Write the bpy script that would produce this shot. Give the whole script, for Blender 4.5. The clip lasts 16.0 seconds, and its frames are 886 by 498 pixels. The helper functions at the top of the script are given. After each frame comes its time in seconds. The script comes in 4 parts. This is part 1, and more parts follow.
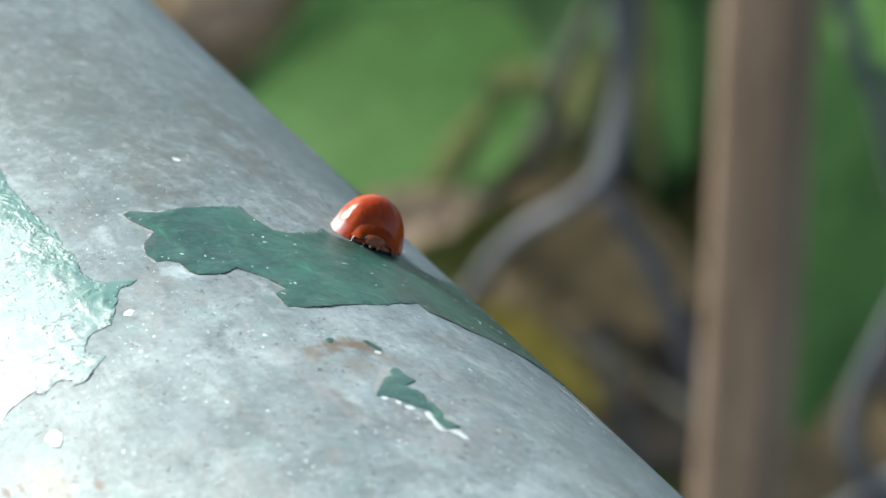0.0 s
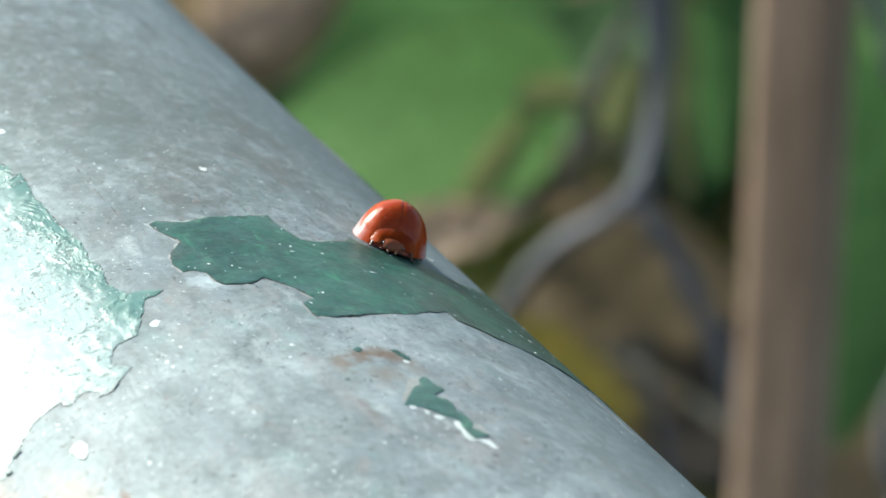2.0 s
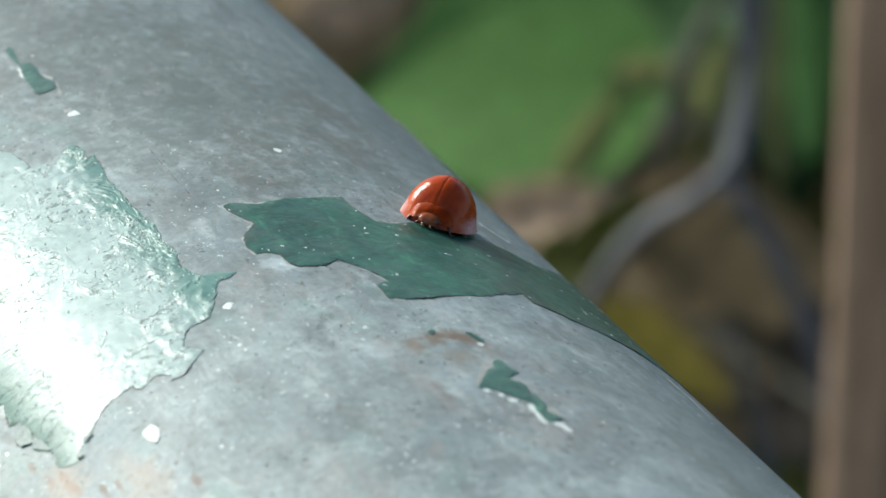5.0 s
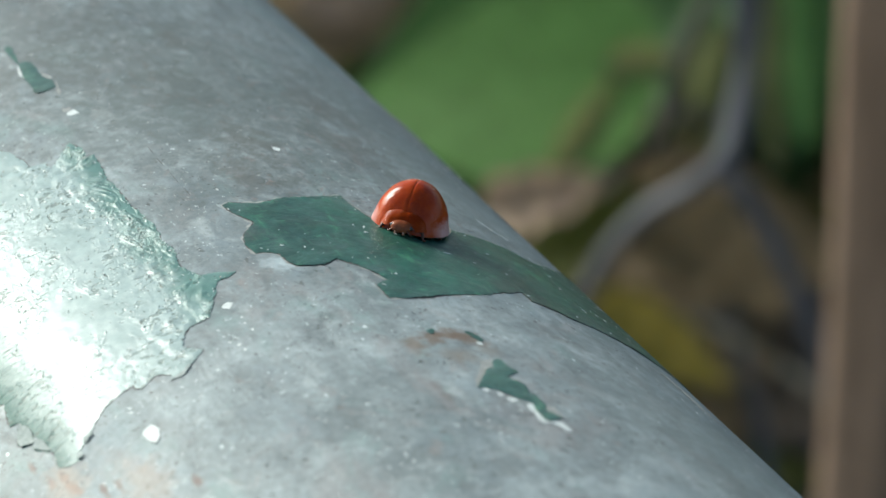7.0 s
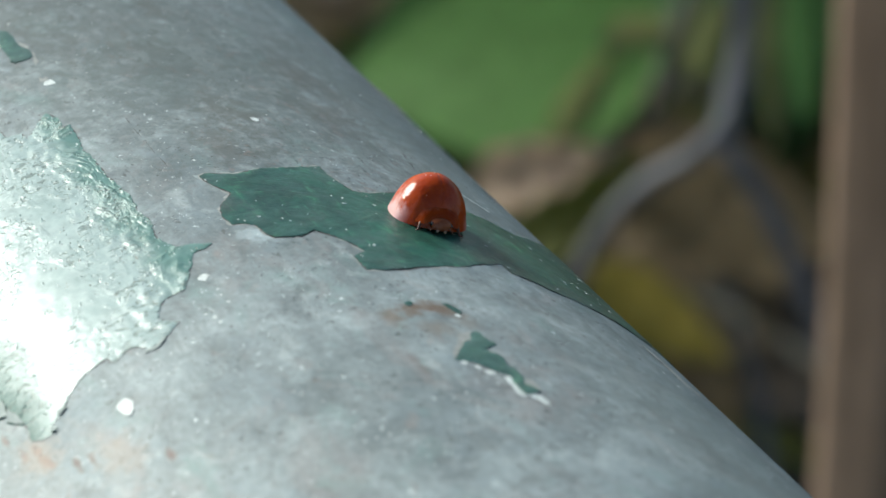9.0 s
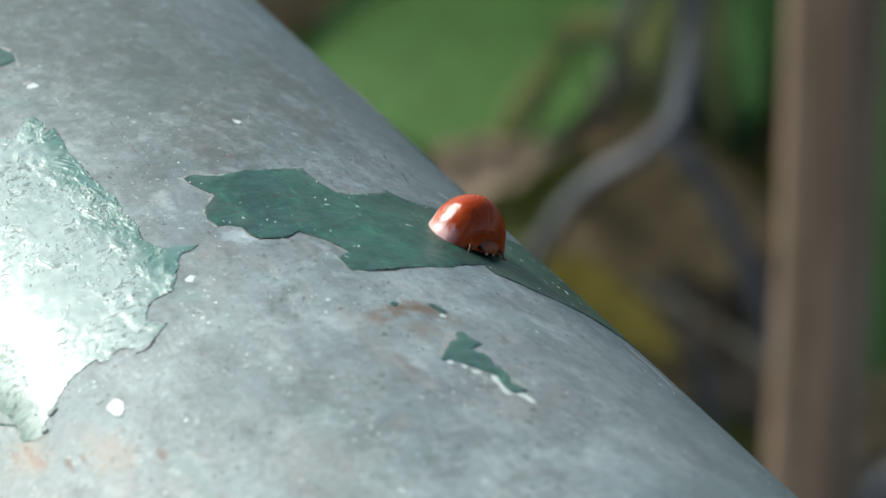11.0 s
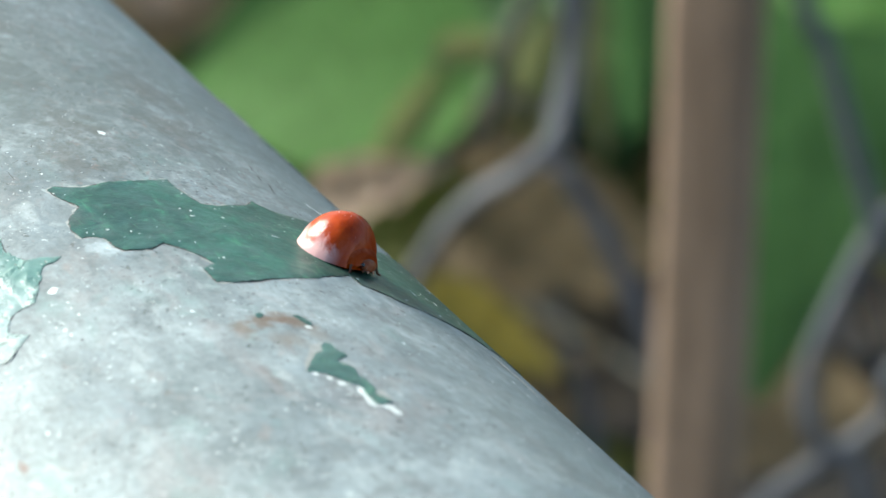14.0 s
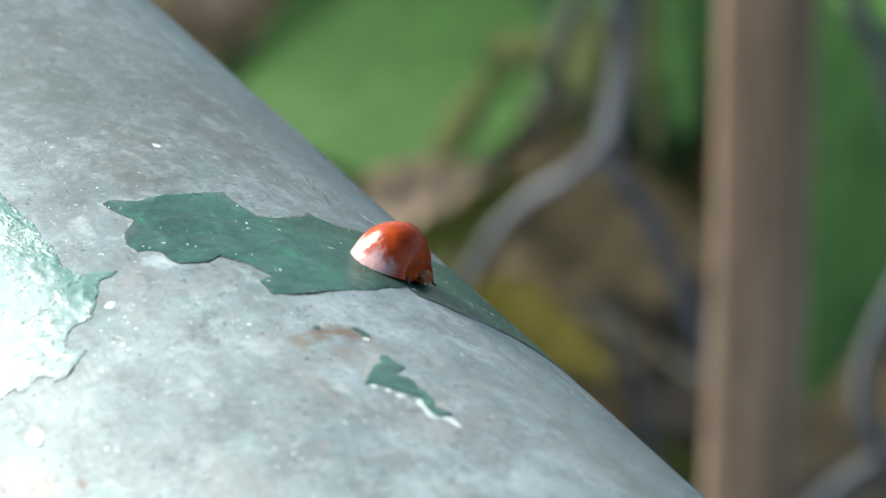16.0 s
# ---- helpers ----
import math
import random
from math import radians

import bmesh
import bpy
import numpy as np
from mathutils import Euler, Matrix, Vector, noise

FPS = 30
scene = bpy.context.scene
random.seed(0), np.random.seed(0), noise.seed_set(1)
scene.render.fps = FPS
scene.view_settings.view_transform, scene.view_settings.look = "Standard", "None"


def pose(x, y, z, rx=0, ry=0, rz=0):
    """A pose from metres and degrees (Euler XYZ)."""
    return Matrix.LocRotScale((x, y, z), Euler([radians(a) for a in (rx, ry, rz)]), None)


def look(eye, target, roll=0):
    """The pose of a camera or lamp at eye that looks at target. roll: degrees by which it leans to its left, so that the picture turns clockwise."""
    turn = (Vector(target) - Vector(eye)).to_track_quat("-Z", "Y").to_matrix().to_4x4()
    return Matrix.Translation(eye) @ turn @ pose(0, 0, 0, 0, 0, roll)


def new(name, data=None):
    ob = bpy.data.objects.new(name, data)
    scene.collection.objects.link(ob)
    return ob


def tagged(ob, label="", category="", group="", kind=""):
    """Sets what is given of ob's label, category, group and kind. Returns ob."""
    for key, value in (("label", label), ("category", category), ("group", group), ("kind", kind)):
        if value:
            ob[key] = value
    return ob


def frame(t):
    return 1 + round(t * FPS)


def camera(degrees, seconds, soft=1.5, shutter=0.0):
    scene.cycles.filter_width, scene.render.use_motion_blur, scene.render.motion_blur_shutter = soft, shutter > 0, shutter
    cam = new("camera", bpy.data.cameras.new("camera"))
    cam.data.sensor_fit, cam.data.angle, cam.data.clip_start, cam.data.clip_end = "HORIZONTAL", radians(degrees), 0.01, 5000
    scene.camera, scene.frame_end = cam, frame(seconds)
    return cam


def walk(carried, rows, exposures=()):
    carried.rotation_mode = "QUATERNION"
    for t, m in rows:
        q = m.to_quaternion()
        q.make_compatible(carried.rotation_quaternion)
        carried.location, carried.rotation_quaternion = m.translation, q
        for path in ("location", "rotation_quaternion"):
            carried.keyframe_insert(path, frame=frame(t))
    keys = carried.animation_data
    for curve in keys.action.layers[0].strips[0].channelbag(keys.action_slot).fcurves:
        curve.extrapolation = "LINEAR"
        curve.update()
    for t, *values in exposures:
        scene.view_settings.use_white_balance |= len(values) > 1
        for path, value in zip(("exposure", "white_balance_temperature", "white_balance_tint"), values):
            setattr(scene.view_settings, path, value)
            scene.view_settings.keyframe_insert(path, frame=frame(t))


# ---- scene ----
cam = camera(11.0, 16.0, 1.5)
cam.data.dof.use_dof = True
cam.data.dof.focus_distance = 0.361
cam.data.dof.aperture_fstop = 49.0
PATH = [
    (0.0, -0.00163, -0.00298, 0.74983, 64.339, -1.192, -1.125),
    (0.5, -0.00227, -0.00133, 0.74851, 64.711, -1.169, -0.771),
    (1.0, -0.00126, -0.00174, 0.74923, 64.425, -1.324, -0.883),
    (1.5, -0.00186, -0.00094, 0.74853, 64.579, -1.252, -1.037),
    (2.0, -0.00086, -0.00017, 0.74783, 64.532, -0.688, -0.847),
    (2.5, -0.00128, 0.00035, 0.74826, 64.729, -0.527, -0.771),
    (3.0, -0.00141, 0.00142, 0.74760, 64.597, -0.479, -0.494),
    (3.5, -0.00100, 0.00126, 0.74690, 64.182, -0.037, -0.196),
    (3.7, -0.00187, 0.00084, 0.74681, 64.095, 0.053, 0.009),
    (5.8, 0.00220, 0.00282, 0.74726, 64.350, -0.112, 0.195),
    (6.0, 0.00197, 0.00243, 0.74735, 64.183, -0.126, 0.046),
    (6.5, 0.00157, 0.00272, 0.74709, 63.924, 0.169, 0.074),
    (7.0, 0.00075, 0.00201, 0.74824, 64.073, 0.045, 0.103),
    (7.5, 0.00091, 0.00357, 0.74791, 64.195, 0.406, 0.463),
    (8.0, 0.00160, 0.00418, 0.74740, 64.275, 0.263, 0.596),
    (8.5, 0.00233, 0.00540, 0.74682, 63.964, 0.214, 0.367),
    (9.0, 0.00265, 0.00537, 0.74645, 63.738, 0.058, 0.148),
    (9.2, 0.00435, 0.00577, 0.74699, 63.637, 0.325, 0.101),
    (11.3, -0.00152, 0.00179, 0.74868, 63.693, -0.115, -0.673),
    (11.5, -0.00169, 0.00200, 0.74872, 63.815, -0.049, -0.536),
    (12.0, -0.00160, 0.00101, 0.74873, 64.100, -0.376, -1.012),
    (12.5, -0.00109, 0.00233, 0.74913, 64.149, -0.492, -1.409),
    (13.0, -0.00215, 0.00313, 0.74821, 64.286, -0.677, -1.503),
    (13.5, -0.00158, 0.00316, 0.74808, 63.996, -0.549, -1.568),
    (14.0, 0.00070, 0.00454, 0.74634, 63.966, -0.549, -1.999),
    (14.5, 0.00160, 0.00472, 0.74642, 63.814, 0.032, -2.079),
    (15.0, -0.00040, 0.00396, 0.74712, 63.949, 0.350, -1.732),
    (15.5, 0.00018, 0.00478, 0.74681, 64.038, 0.093, -1.720),
    (16.0, 0.00032, 0.00594, 0.74650, 63.972, 0.244, -1.673),
]
EXPOSURES = [(t, e + 0.38, 6400, 2) for t, e in ((0.0, 1.3), (1.5, 1.29), (2.5, 1.25), (3.5, 1.02), (6.0, 0.80), (7.0, 0.72), (9.0, 0.70), (11.5, 0.84), (12.5, 1.1), (13.0, 1.24), (14.5, 1.46), (15.0, 1.38), (16.0, 1.35))]
walk(cam, [(t, pose(x, y, z, rx, ry, rz)) for t, x, y, z, rx, ry, rz in PATH], EXPOSURES)

# ---- light ----
SUN_WAY = Vector((-0.683, 0.545, 0.487)).normalized()
world = bpy.data.worlds.new("sky")
scene.world = world
world.use_nodes = True
sky = world.node_tree.nodes.new("ShaderNodeTexSky")
sky.sky_type = "NISHITA"
sky.sun_disc = False
sky.sun_elevation = math.asin(SUN_WAY.z)
sky.sun_rotation = math.atan2(SUN_WAY.x, SUN_WAY.y)
backing = world.node_tree.nodes["Background"]
backing.inputs["Strength"].default_value = 0.075
world.node_tree.links.new(sky.outputs[0], backing.inputs["Color"])
sun = new("sun", bpy.data.lights.new("sun", "SUN"))
sun.data.energy = 3.6
sun.data.angle = radians(29)
sun.data.color = (1.0, 0.97, 0.92)
sun.matrix_world = look(SUN_WAY * 5, (0, 0, 0))


# ---- helpers for meshes and materials ----
MM = 0.001


def part(name, bm, material, parent, label="", smooth=True):
    """Link a bmesh as one mesh object under a thing."""
    me = bpy.data.meshes.new(name)
    bmesh.ops.recalc_face_normals(bm, faces=bm.faces)
    bm.to_mesh(me)
    bm.free()
    me.materials.append(material)
    if smooth:
        me.polygons.foreach_set("use_smooth", [True] * len(me.polygons))
    ob = new(name, me)
    ob.parent = parent
    if label:
        tagged(ob, label)
    return ob


def surface(name, rough=0.5, metal=0.0, coat=0.0, spec=0.5):
    m = bpy.data.materials.new(name)
    m.use_nodes = True
    b = m.node_tree.nodes["Principled BSDF"]
    b.inputs["Roughness"].default_value = rough
    b.inputs["Metallic"].default_value = metal
    b.inputs["Coat Weight"].default_value = coat
    b.inputs["Specular IOR Level"].default_value = spec
    return m, m.node_tree, b


def wire_up(nt, a, b):
    nt.links.new(a, b)


def coords(nt, kind="Object", stretch=(1, 1, 1)):
    tc = nt.nodes.new("ShaderNodeTexCoord")
    mp = nt.nodes.new("ShaderNodeMapping")
    mp.inputs["Scale"].default_value = stretch
    nt.links.new(tc.outputs[kind], mp.inputs["Vector"])
    return mp.outputs["Vector"]


def grain(nt, vec, scale, detail=4.0, rough=0.6, warp=0.0):
    n = nt.nodes.new("ShaderNodeTexNoise")
    n.inputs["Scale"].default_value = scale
    n.inputs["Detail"].default_value = detail
    n.inputs["Roughness"].default_value = rough
    n.inputs["Distortion"].default_value = warp
    nt.links.new(vec, n.inputs["Vector"])
    return n.outputs["Fac"]


def ramp(nt, fac, stops):
    r = nt.nodes.new("ShaderNodeValToRGB")
    el = r.color_ramp.elements
    while len(el) < len(stops):
        el.new(0.5)
    for e, (p, c) in zip(el, stops):
        e.position = p
        e.color = (*c, 1) if isinstance(c, tuple) else (c, c, c, 1)
    nt.links.new(fac, r.inputs["Fac"])
    return r.outputs["Color"]


def blend(nt, fac, a, b, mode="MIX"):
    x = nt.nodes.new("ShaderNodeMix")
    x.data_type, x.blend_type = "RGBA", mode
    for sock, v in ((x.inputs["Factor"], fac), (x.inputs[6], a), (x.inputs[7], b)):
        if isinstance(v, (int, float)):
            sock.default_value = v
        elif isinstance(v, tuple):
            sock.default_value = (*v, 1)
        else:
            nt.links.new(v, sock)
    return x.outputs[2]


def maths(nt, op, a, b=0.0, clamp=False):
    x = nt.nodes.new("ShaderNodeMath")
    x.operation, x.use_clamp = op, clamp
    for sock, v in zip(x.inputs, (a, b)):
        if isinstance(v, (int, float)):
            sock.default_value = v
        else:
            nt.links.new(v, sock)
    return x.outputs[0]


def relief(nt, bsdf, height, strength=0.3, distance=0.0002):
    b = nt.nodes.new("ShaderNodeBump")
    b.inputs["Strength"].default_value = strength
    b.inputs["Distance"].default_value = distance
    nt.links.new(height, b.inputs["Height"])
    nt.links.new(b.outputs["Normal"], bsdf.inputs["Normal"])
    if "Coat Normal" in bsdf.inputs and bsdf.inputs["Coat Weight"].default_value > 0:
        nt.links.new(b.outputs["Normal"], bsdf.inputs["Coat Normal"])


def spot(nt, vec, place, size, wobble, edge=0.35):
    """A patch round a place, with a ragged rim: 1 inside, 0 outside."""
    d = nt.nodes.new("ShaderNodeVectorMath")
    d.operation = "SUBTRACT"
    nt.links.new(vec, d.inputs[0])
    d.inputs[1].default_value = place
    s = nt.nodes.new("ShaderNodeVectorMath")
    s.operation = "DIVIDE"
    nt.links.new(d.outputs[0], s.inputs[0])
    s.inputs[1].default_value = size
    ln = nt.nodes.new("ShaderNodeVectorMath")
    ln.operation = "LENGTH"
    nt.links.new(s.outputs[0], ln.inputs[0])
    v = maths(nt, "ADD", ln.outputs["Value"], maths(nt, "MULTIPLY", maths(nt, "SUBTRACT", wobble, 0.5), 2.2))
    m = nt.nodes.new("ShaderNodeMapRange")
    m.inputs["From Min"].default_value = 1.0
    m.inputs["From Max"].default_value = 1.0 - edge
    nt.links.new(v, m.inputs["Value"])
    return m.outputs["Result"]


# ---- the pipe's frame: x along it, angle 0 on its upper far flank ----
RADIUS = 42 * MM
PIPE = Matrix(((0.39135, 0.68083, -0.61912, -0.02780), (-0.91985, 0.30917, -0.24145, 0.35581), (0.02702, 0.66399, 0.74726, 0.54958), (0, 0, 0, 1)))


def on_pipe(s, a, lift=0.0):
    """A place on the pipe, in its own frame: mm along it, mm round it, mm above its skin."""
    slide = 1.6 * math.exp(-max(a, 0.0) / 6)
    s, a = s + 0.8 - 0.0045 * s + slide, a + 0.08 + slide
    th, r = a * MM / RADIUS, RADIUS + lift * MM
    return Vector((s * MM, r * math.cos(th), r * math.sin(th)))


# rust, dirt, pale oxide and painted shade on the pipe: mm along, mm round, half sizes, colour, strength
RUST = [
    (56.9, 31.4, 1.7, 0.8, (0.13, 0.095, 0.07), 0.7), (56.1, 29.6, 1.7, 0.85, (0.12, 0.078, 0.052), 0.75), (55.8, 28.3, 1.7, 0.85, (0.12, 0.078, 0.052), 0.75),
    (56.1, 27.2, 1.7, 0.85, (0.12, 0.078, 0.052), 0.75), (56.7, 26.6, 1.7, 0.8, (0.13, 0.095, 0.07), 0.7), (58.3, 31.5, 2.2, 0.7, (0.17, 0.14, 0.11), 0.4),
    (59.6, 29.3, 2.2, 0.7, (0.17, 0.14, 0.11), 0.4), (59.9, 28.2, 2.2, 0.7, (0.17, 0.14, 0.11), 0.4), (58.8, 26.1, 2.2, 0.7, (0.17, 0.14, 0.11), 0.4),
    (64.5, 32.8, 1.2, 0.35, (0.12, 0.1, 0.09), 0.5), (66.5, 32.6, 1.2, 0.35, (0.12, 0.1, 0.09), 0.5),
]
DIRTY = [
    (73.2, 36.3, 1.0, 0.3, (0.20, 0.14, 0.115), 0.25), (74.1, 36.9, 1.0, 0.3, (0.20, 0.14, 0.115), 0.25), (50.7, 61.0, 1.3, 0.26, (0.14, 0.082, 0.06), 0.7),
    (54.9, 59.6, 1.3, 0.26, (0.14, 0.082, 0.06), 0.7), (56.1, 59.6, 1.3, 0.26, (0.14, 0.082, 0.06), 0.7), (57.0, 59.3, 1.3, 0.26, (0.14, 0.082, 0.06), 0.7),
    (60.3, 56.8, 1.3, 0.26, (0.14, 0.082, 0.06), 0.7), (65.6, 52.2, 1.3, 0.26, (0.14, 0.082, 0.06), 0.7), (59.6, 57.8, 1.3, 0.26, (0.14, 0.082, 0.06), 0.7),
    (54.0, 60.5, 1.3, 0.26, (0.14, 0.082, 0.06), 0.7), (55.3, 59.7, 3.5, 1.4, (0.28, 0.22, 0.17), 0.4),
]
STAINS_AND_SHADE = RUST + DIRTY + [
    (61.8, 55.1, 3.5, 1.4, (0.28, 0.22, 0.17), 0.4), (40.1, 36.0, 1.8, 0.8, (0.42, 0.49, 0.5), 0.45), (40.2, 34.6, 1.8, 0.8, (0.42, 0.49, 0.5), 0.45),
    # four broad dark patches: tarnish, and shade painted on the upper and far side
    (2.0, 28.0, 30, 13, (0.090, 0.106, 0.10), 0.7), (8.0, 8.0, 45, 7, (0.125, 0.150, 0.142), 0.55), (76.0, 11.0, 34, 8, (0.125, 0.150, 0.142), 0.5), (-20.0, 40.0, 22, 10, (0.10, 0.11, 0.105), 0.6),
    (15.2, 28.7, 5, 2, (0.10, 0.10, 0.09), 0.5), (3.9, 17.7, 5, 2.2, (0.10, 0.10, 0.09), 0.5), (-9.5, 26.6, 3, 1, (0.10, 0.10, 0.09), 0.5),
    (22.4, 31.9, 5, 1.2, (0.10, 0.10, 0.09), 0.5), (13.9, 18.7, 5, 2, (0.10, 0.10, 0.09), 0.5), (85.2, 29.8, 2.6, 0.9, (0.1, 0.11, 0.11), 0.5),
]


# ---- materials ----
def make_zinc():
    """Grey galvanised skin: soft clouds of several greys, smears along the pipe, crisp specks in loose swarms."""
    m, nt, b = surface("weathered_zinc", 0.6, 0.05, 0.0, 0.22)
    v = coords(nt)
    large = grain(nt, v, 60, 5, 0.6, 0.4)
    mid = grain(nt, v, 210, 7, 0.66, 0.5)
    fine = grain(nt, v, 1300, 4, 0.7)
    col = ramp(nt, large, [(0.3, (0.140, 0.165, 0.166)), (0.5, (0.188, 0.217, 0.218)), (0.72, (0.245, 0.276, 0.275))])
    col = blend(nt, 0.8, col, ramp(nt, mid, [(0.30, 0.62), (0.5, 0.99), (0.66, 1.34)]), "MULTIPLY")
    col = blend(nt, 0.5, col, ramp(nt, fine, [(0.3, 0.6), (0.5, 1.0), (0.7, 1.36)]), "MULTIPLY")
    # smears along the pipe, broad and narrow
    for way, share in (((60, 420, 420), 0.4), ((190, 1500, 1500), 0.22)):
        marks = grain(nt, coords(nt, "Object", way), 1.0, 6, 0.7, 0.3)
        col = blend(nt, share, col, ramp(nt, marks, [(0.3, 0.64), (0.5, 1.0), (0.68, 1.28)]), "MULTIPLY")
    # rosy, bluish, greenish, pale and dark clouding
    clouds = ((125, 0.54, 0.40, (0.225, 0.190, 0.178)), (105, 0.52, 0.5, (0.170, 0.212, 0.228)), (150, 0.54, 0.5, (0.150, 0.230, 0.214)),
              (300, 0.57, 0.6, (0.34, 0.375, 0.365)), (230, 0.55, 0.62, (0.100, 0.108, 0.104)), (420, 0.60, 0.5, (0.205, 0.155, 0.135)))
    for k, (scale, low, strength, c) in enumerate(clouds):
        shift = coords(nt, "Object", (0.75, 1.25, 1.25))
        shift.node.inputs["Location"].default_value = (0.37 * k, 0.21 * k, 0.13 * k)
        cloud = grain(nt, shift, scale, 6, 0.68, 0.5)
        col = blend(nt, ramp(nt, cloud, [(low, 0.0), (low + 0.15, strength)]), col, c)
    # pale oxide flecks and dark pits, in loose swarms
    for k, (scale, low, strength, c) in enumerate(((1500, 0.62, 0.8, (0.05, 0.052, 0.05)), (750, 0.65, 0.7, (0.07, 0.068, 0.064)), (1700, 0.65, 0.9, (0.56, 0.61, 0.59)), (900, 0.69, 0.7, (0.45, 0.5, 0.48)))):
        place = coords(nt, "Object", (1, 1.25, 1.25))
        place.node.inputs["Location"].default_value = (0.5 + 0.31 * k, 0.2 * k, 0.4)
        swarm = ramp(nt, grain(nt, place, 170, 4, 0.65), [(0.47, 0.0), (0.60, 1.0)])
        dots = ramp(nt, grain(nt, place, scale, 3, 0.62, 0.3), [(low, 0.0), (low + 0.03, strength)])
        col = blend(nt, maths(nt, "MULTIPLY", dots, swarm), col, c)
    # rough tarnish on the pipe's upper side, mottled dark and pale
    zone = spot(nt, v, on_pipe(6.0, 24.0), (44 * MM, 19 * MM, 19 * MM), grain(nt, v, 90, 5, 0.7, 0.5), 0.9)
    for k, (scale, low, strength, c) in enumerate(((230, 0.52, 0.62, (0.072, 0.080, 0.074)), (330, 0.55, 0.6, (0.30, 0.335, 0.335)), (800, 0.57, 0.6, (0.20, 0.135, 0.11)), (950, 0.56, 0.7, (0.055, 0.06, 0.056)))):
        place = coords(nt, "Object", (0.8, 1.2, 1.2))
        place.node.inputs["Location"].default_value = (0.9 + 0.17 * k, 0.3 * k, 0.8)
        mottle = ramp(nt, grain(nt, place, scale, 4, 0.66, 0.5), [(low, 0.0), (low + 0.08, strength)])
        col = blend(nt, maths(nt, "MULTIPLY", mottle, zone), col, c)
    # long fine scratches
    for way, turned in (((50, 420, 420), 0.0), ((42, 300, 300), 0.06)):
        lines = coords(nt, "Object", way)
        lines.node.inputs["Rotation"].default_value = (0.0, 0.0, turned)
        scratch = grain(nt, lines, 3.0, 2, 0.5, 0.2)
        col = blend(nt, ramp(nt, scratch, [(0.68, 0.0), (0.74, 0.22)]), col, (0.09, 0.092, 0.09))
    # rust, dirt, pale oxide and the broad painted shade
    wob = grain(nt, v, 700, 4, 0.65)
    for s, a, ls, la, c, k in STAINS_AND_SHADE:
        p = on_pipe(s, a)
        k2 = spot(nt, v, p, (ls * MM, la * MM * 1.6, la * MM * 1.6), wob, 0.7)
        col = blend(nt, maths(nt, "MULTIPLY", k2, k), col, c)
    wire_up(nt, col, b.inputs["Base Color"])
    wire_up(nt, ramp(nt, mid, [(0.3, 0.52), (0.7, 0.72)]), b.inputs["Roughness"])
    relief(nt, b, maths(nt, "ADD", maths(nt, "MULTIPLY", fine, 0.45), mid), 0.5, 0.00024)
    return m


def make_paint(name, dark, light):
    """Dark green gloss paint gone dull, with pale scuffs and a few chalk dots."""
    m, nt, b = surface(name, 0.36, 0.0, 0.0, 0.26)
    v = coords(nt)
    large = grain(nt, v, 120, 5, 0.65, 0.5)
    col = ramp(nt, large, [(0.32, dark), (0.68, light)])
    col = blend(nt, 0.75, col, ramp(nt, grain(nt, v, 900, 6, 0.75, 0.3), [(0.3, 0.45), (0.5, 1.0), (0.7, 1.6)]), "MULTIPLY")
    emerald = grain(nt, coords(nt, "Object", (0.6, 1.1, 1.1)), 260, 5, 0.65, 0.8)
    col = blend(nt, ramp(nt, emerald, [(0.56, 0.0), (0.70, 0.5)]), col, (0.022, 0.120, 0.078))
    film = grain(nt, v, 170, 5, 0.65, 0.6)
    col = blend(nt, ramp(nt, film, [(0.48, 0.0), (0.64, 0.6)]), col, (0.045, 0.078, 0.070))
    smudge = grain(nt, v, 95, 4, 0.6, 0.4)
    col = blend(nt, ramp(nt, smudge, [(0.60, 0.0), (0.74, 0.5)]), col, (0.06, 0.06, 0.052))
    for way, low, strength in (((300, 2200, 2200), 0.60, 0.6), ((1900, 330, 1100), 0.61, 0.65), ((500, 160, 700), 0.60, 0.6)):
        streak = grain(nt, coords(nt, "Object", way), 1.0, 4, 0.65, 0.4)
        col = blend(nt, ramp(nt, streak, [(low, 0.0), (low + 0.12, strength)]), col, (2.2 * light[0], 2.2 * light[1], 1.7 * light[2]))
    flecks = grain(nt, v, 1100, 3, 0.55, 1.2)
    col = blend(nt, ramp(nt, flecks, [(0.71, 0.0), (0.75, 0.75)]), col, (0.42, 0.55, 0.48))
    wire_up(nt, col, b.inputs["Base Color"])
    wr = grain(nt, v, 420, 6, 0.65, 0.3)
    wire_up(nt, ramp(nt, wr, [(0.3, 0.28), (0.7, 0.5)]), b.inputs["Roughness"])
    relief(nt, b, wr, 0.3, 0.0004)
    return m


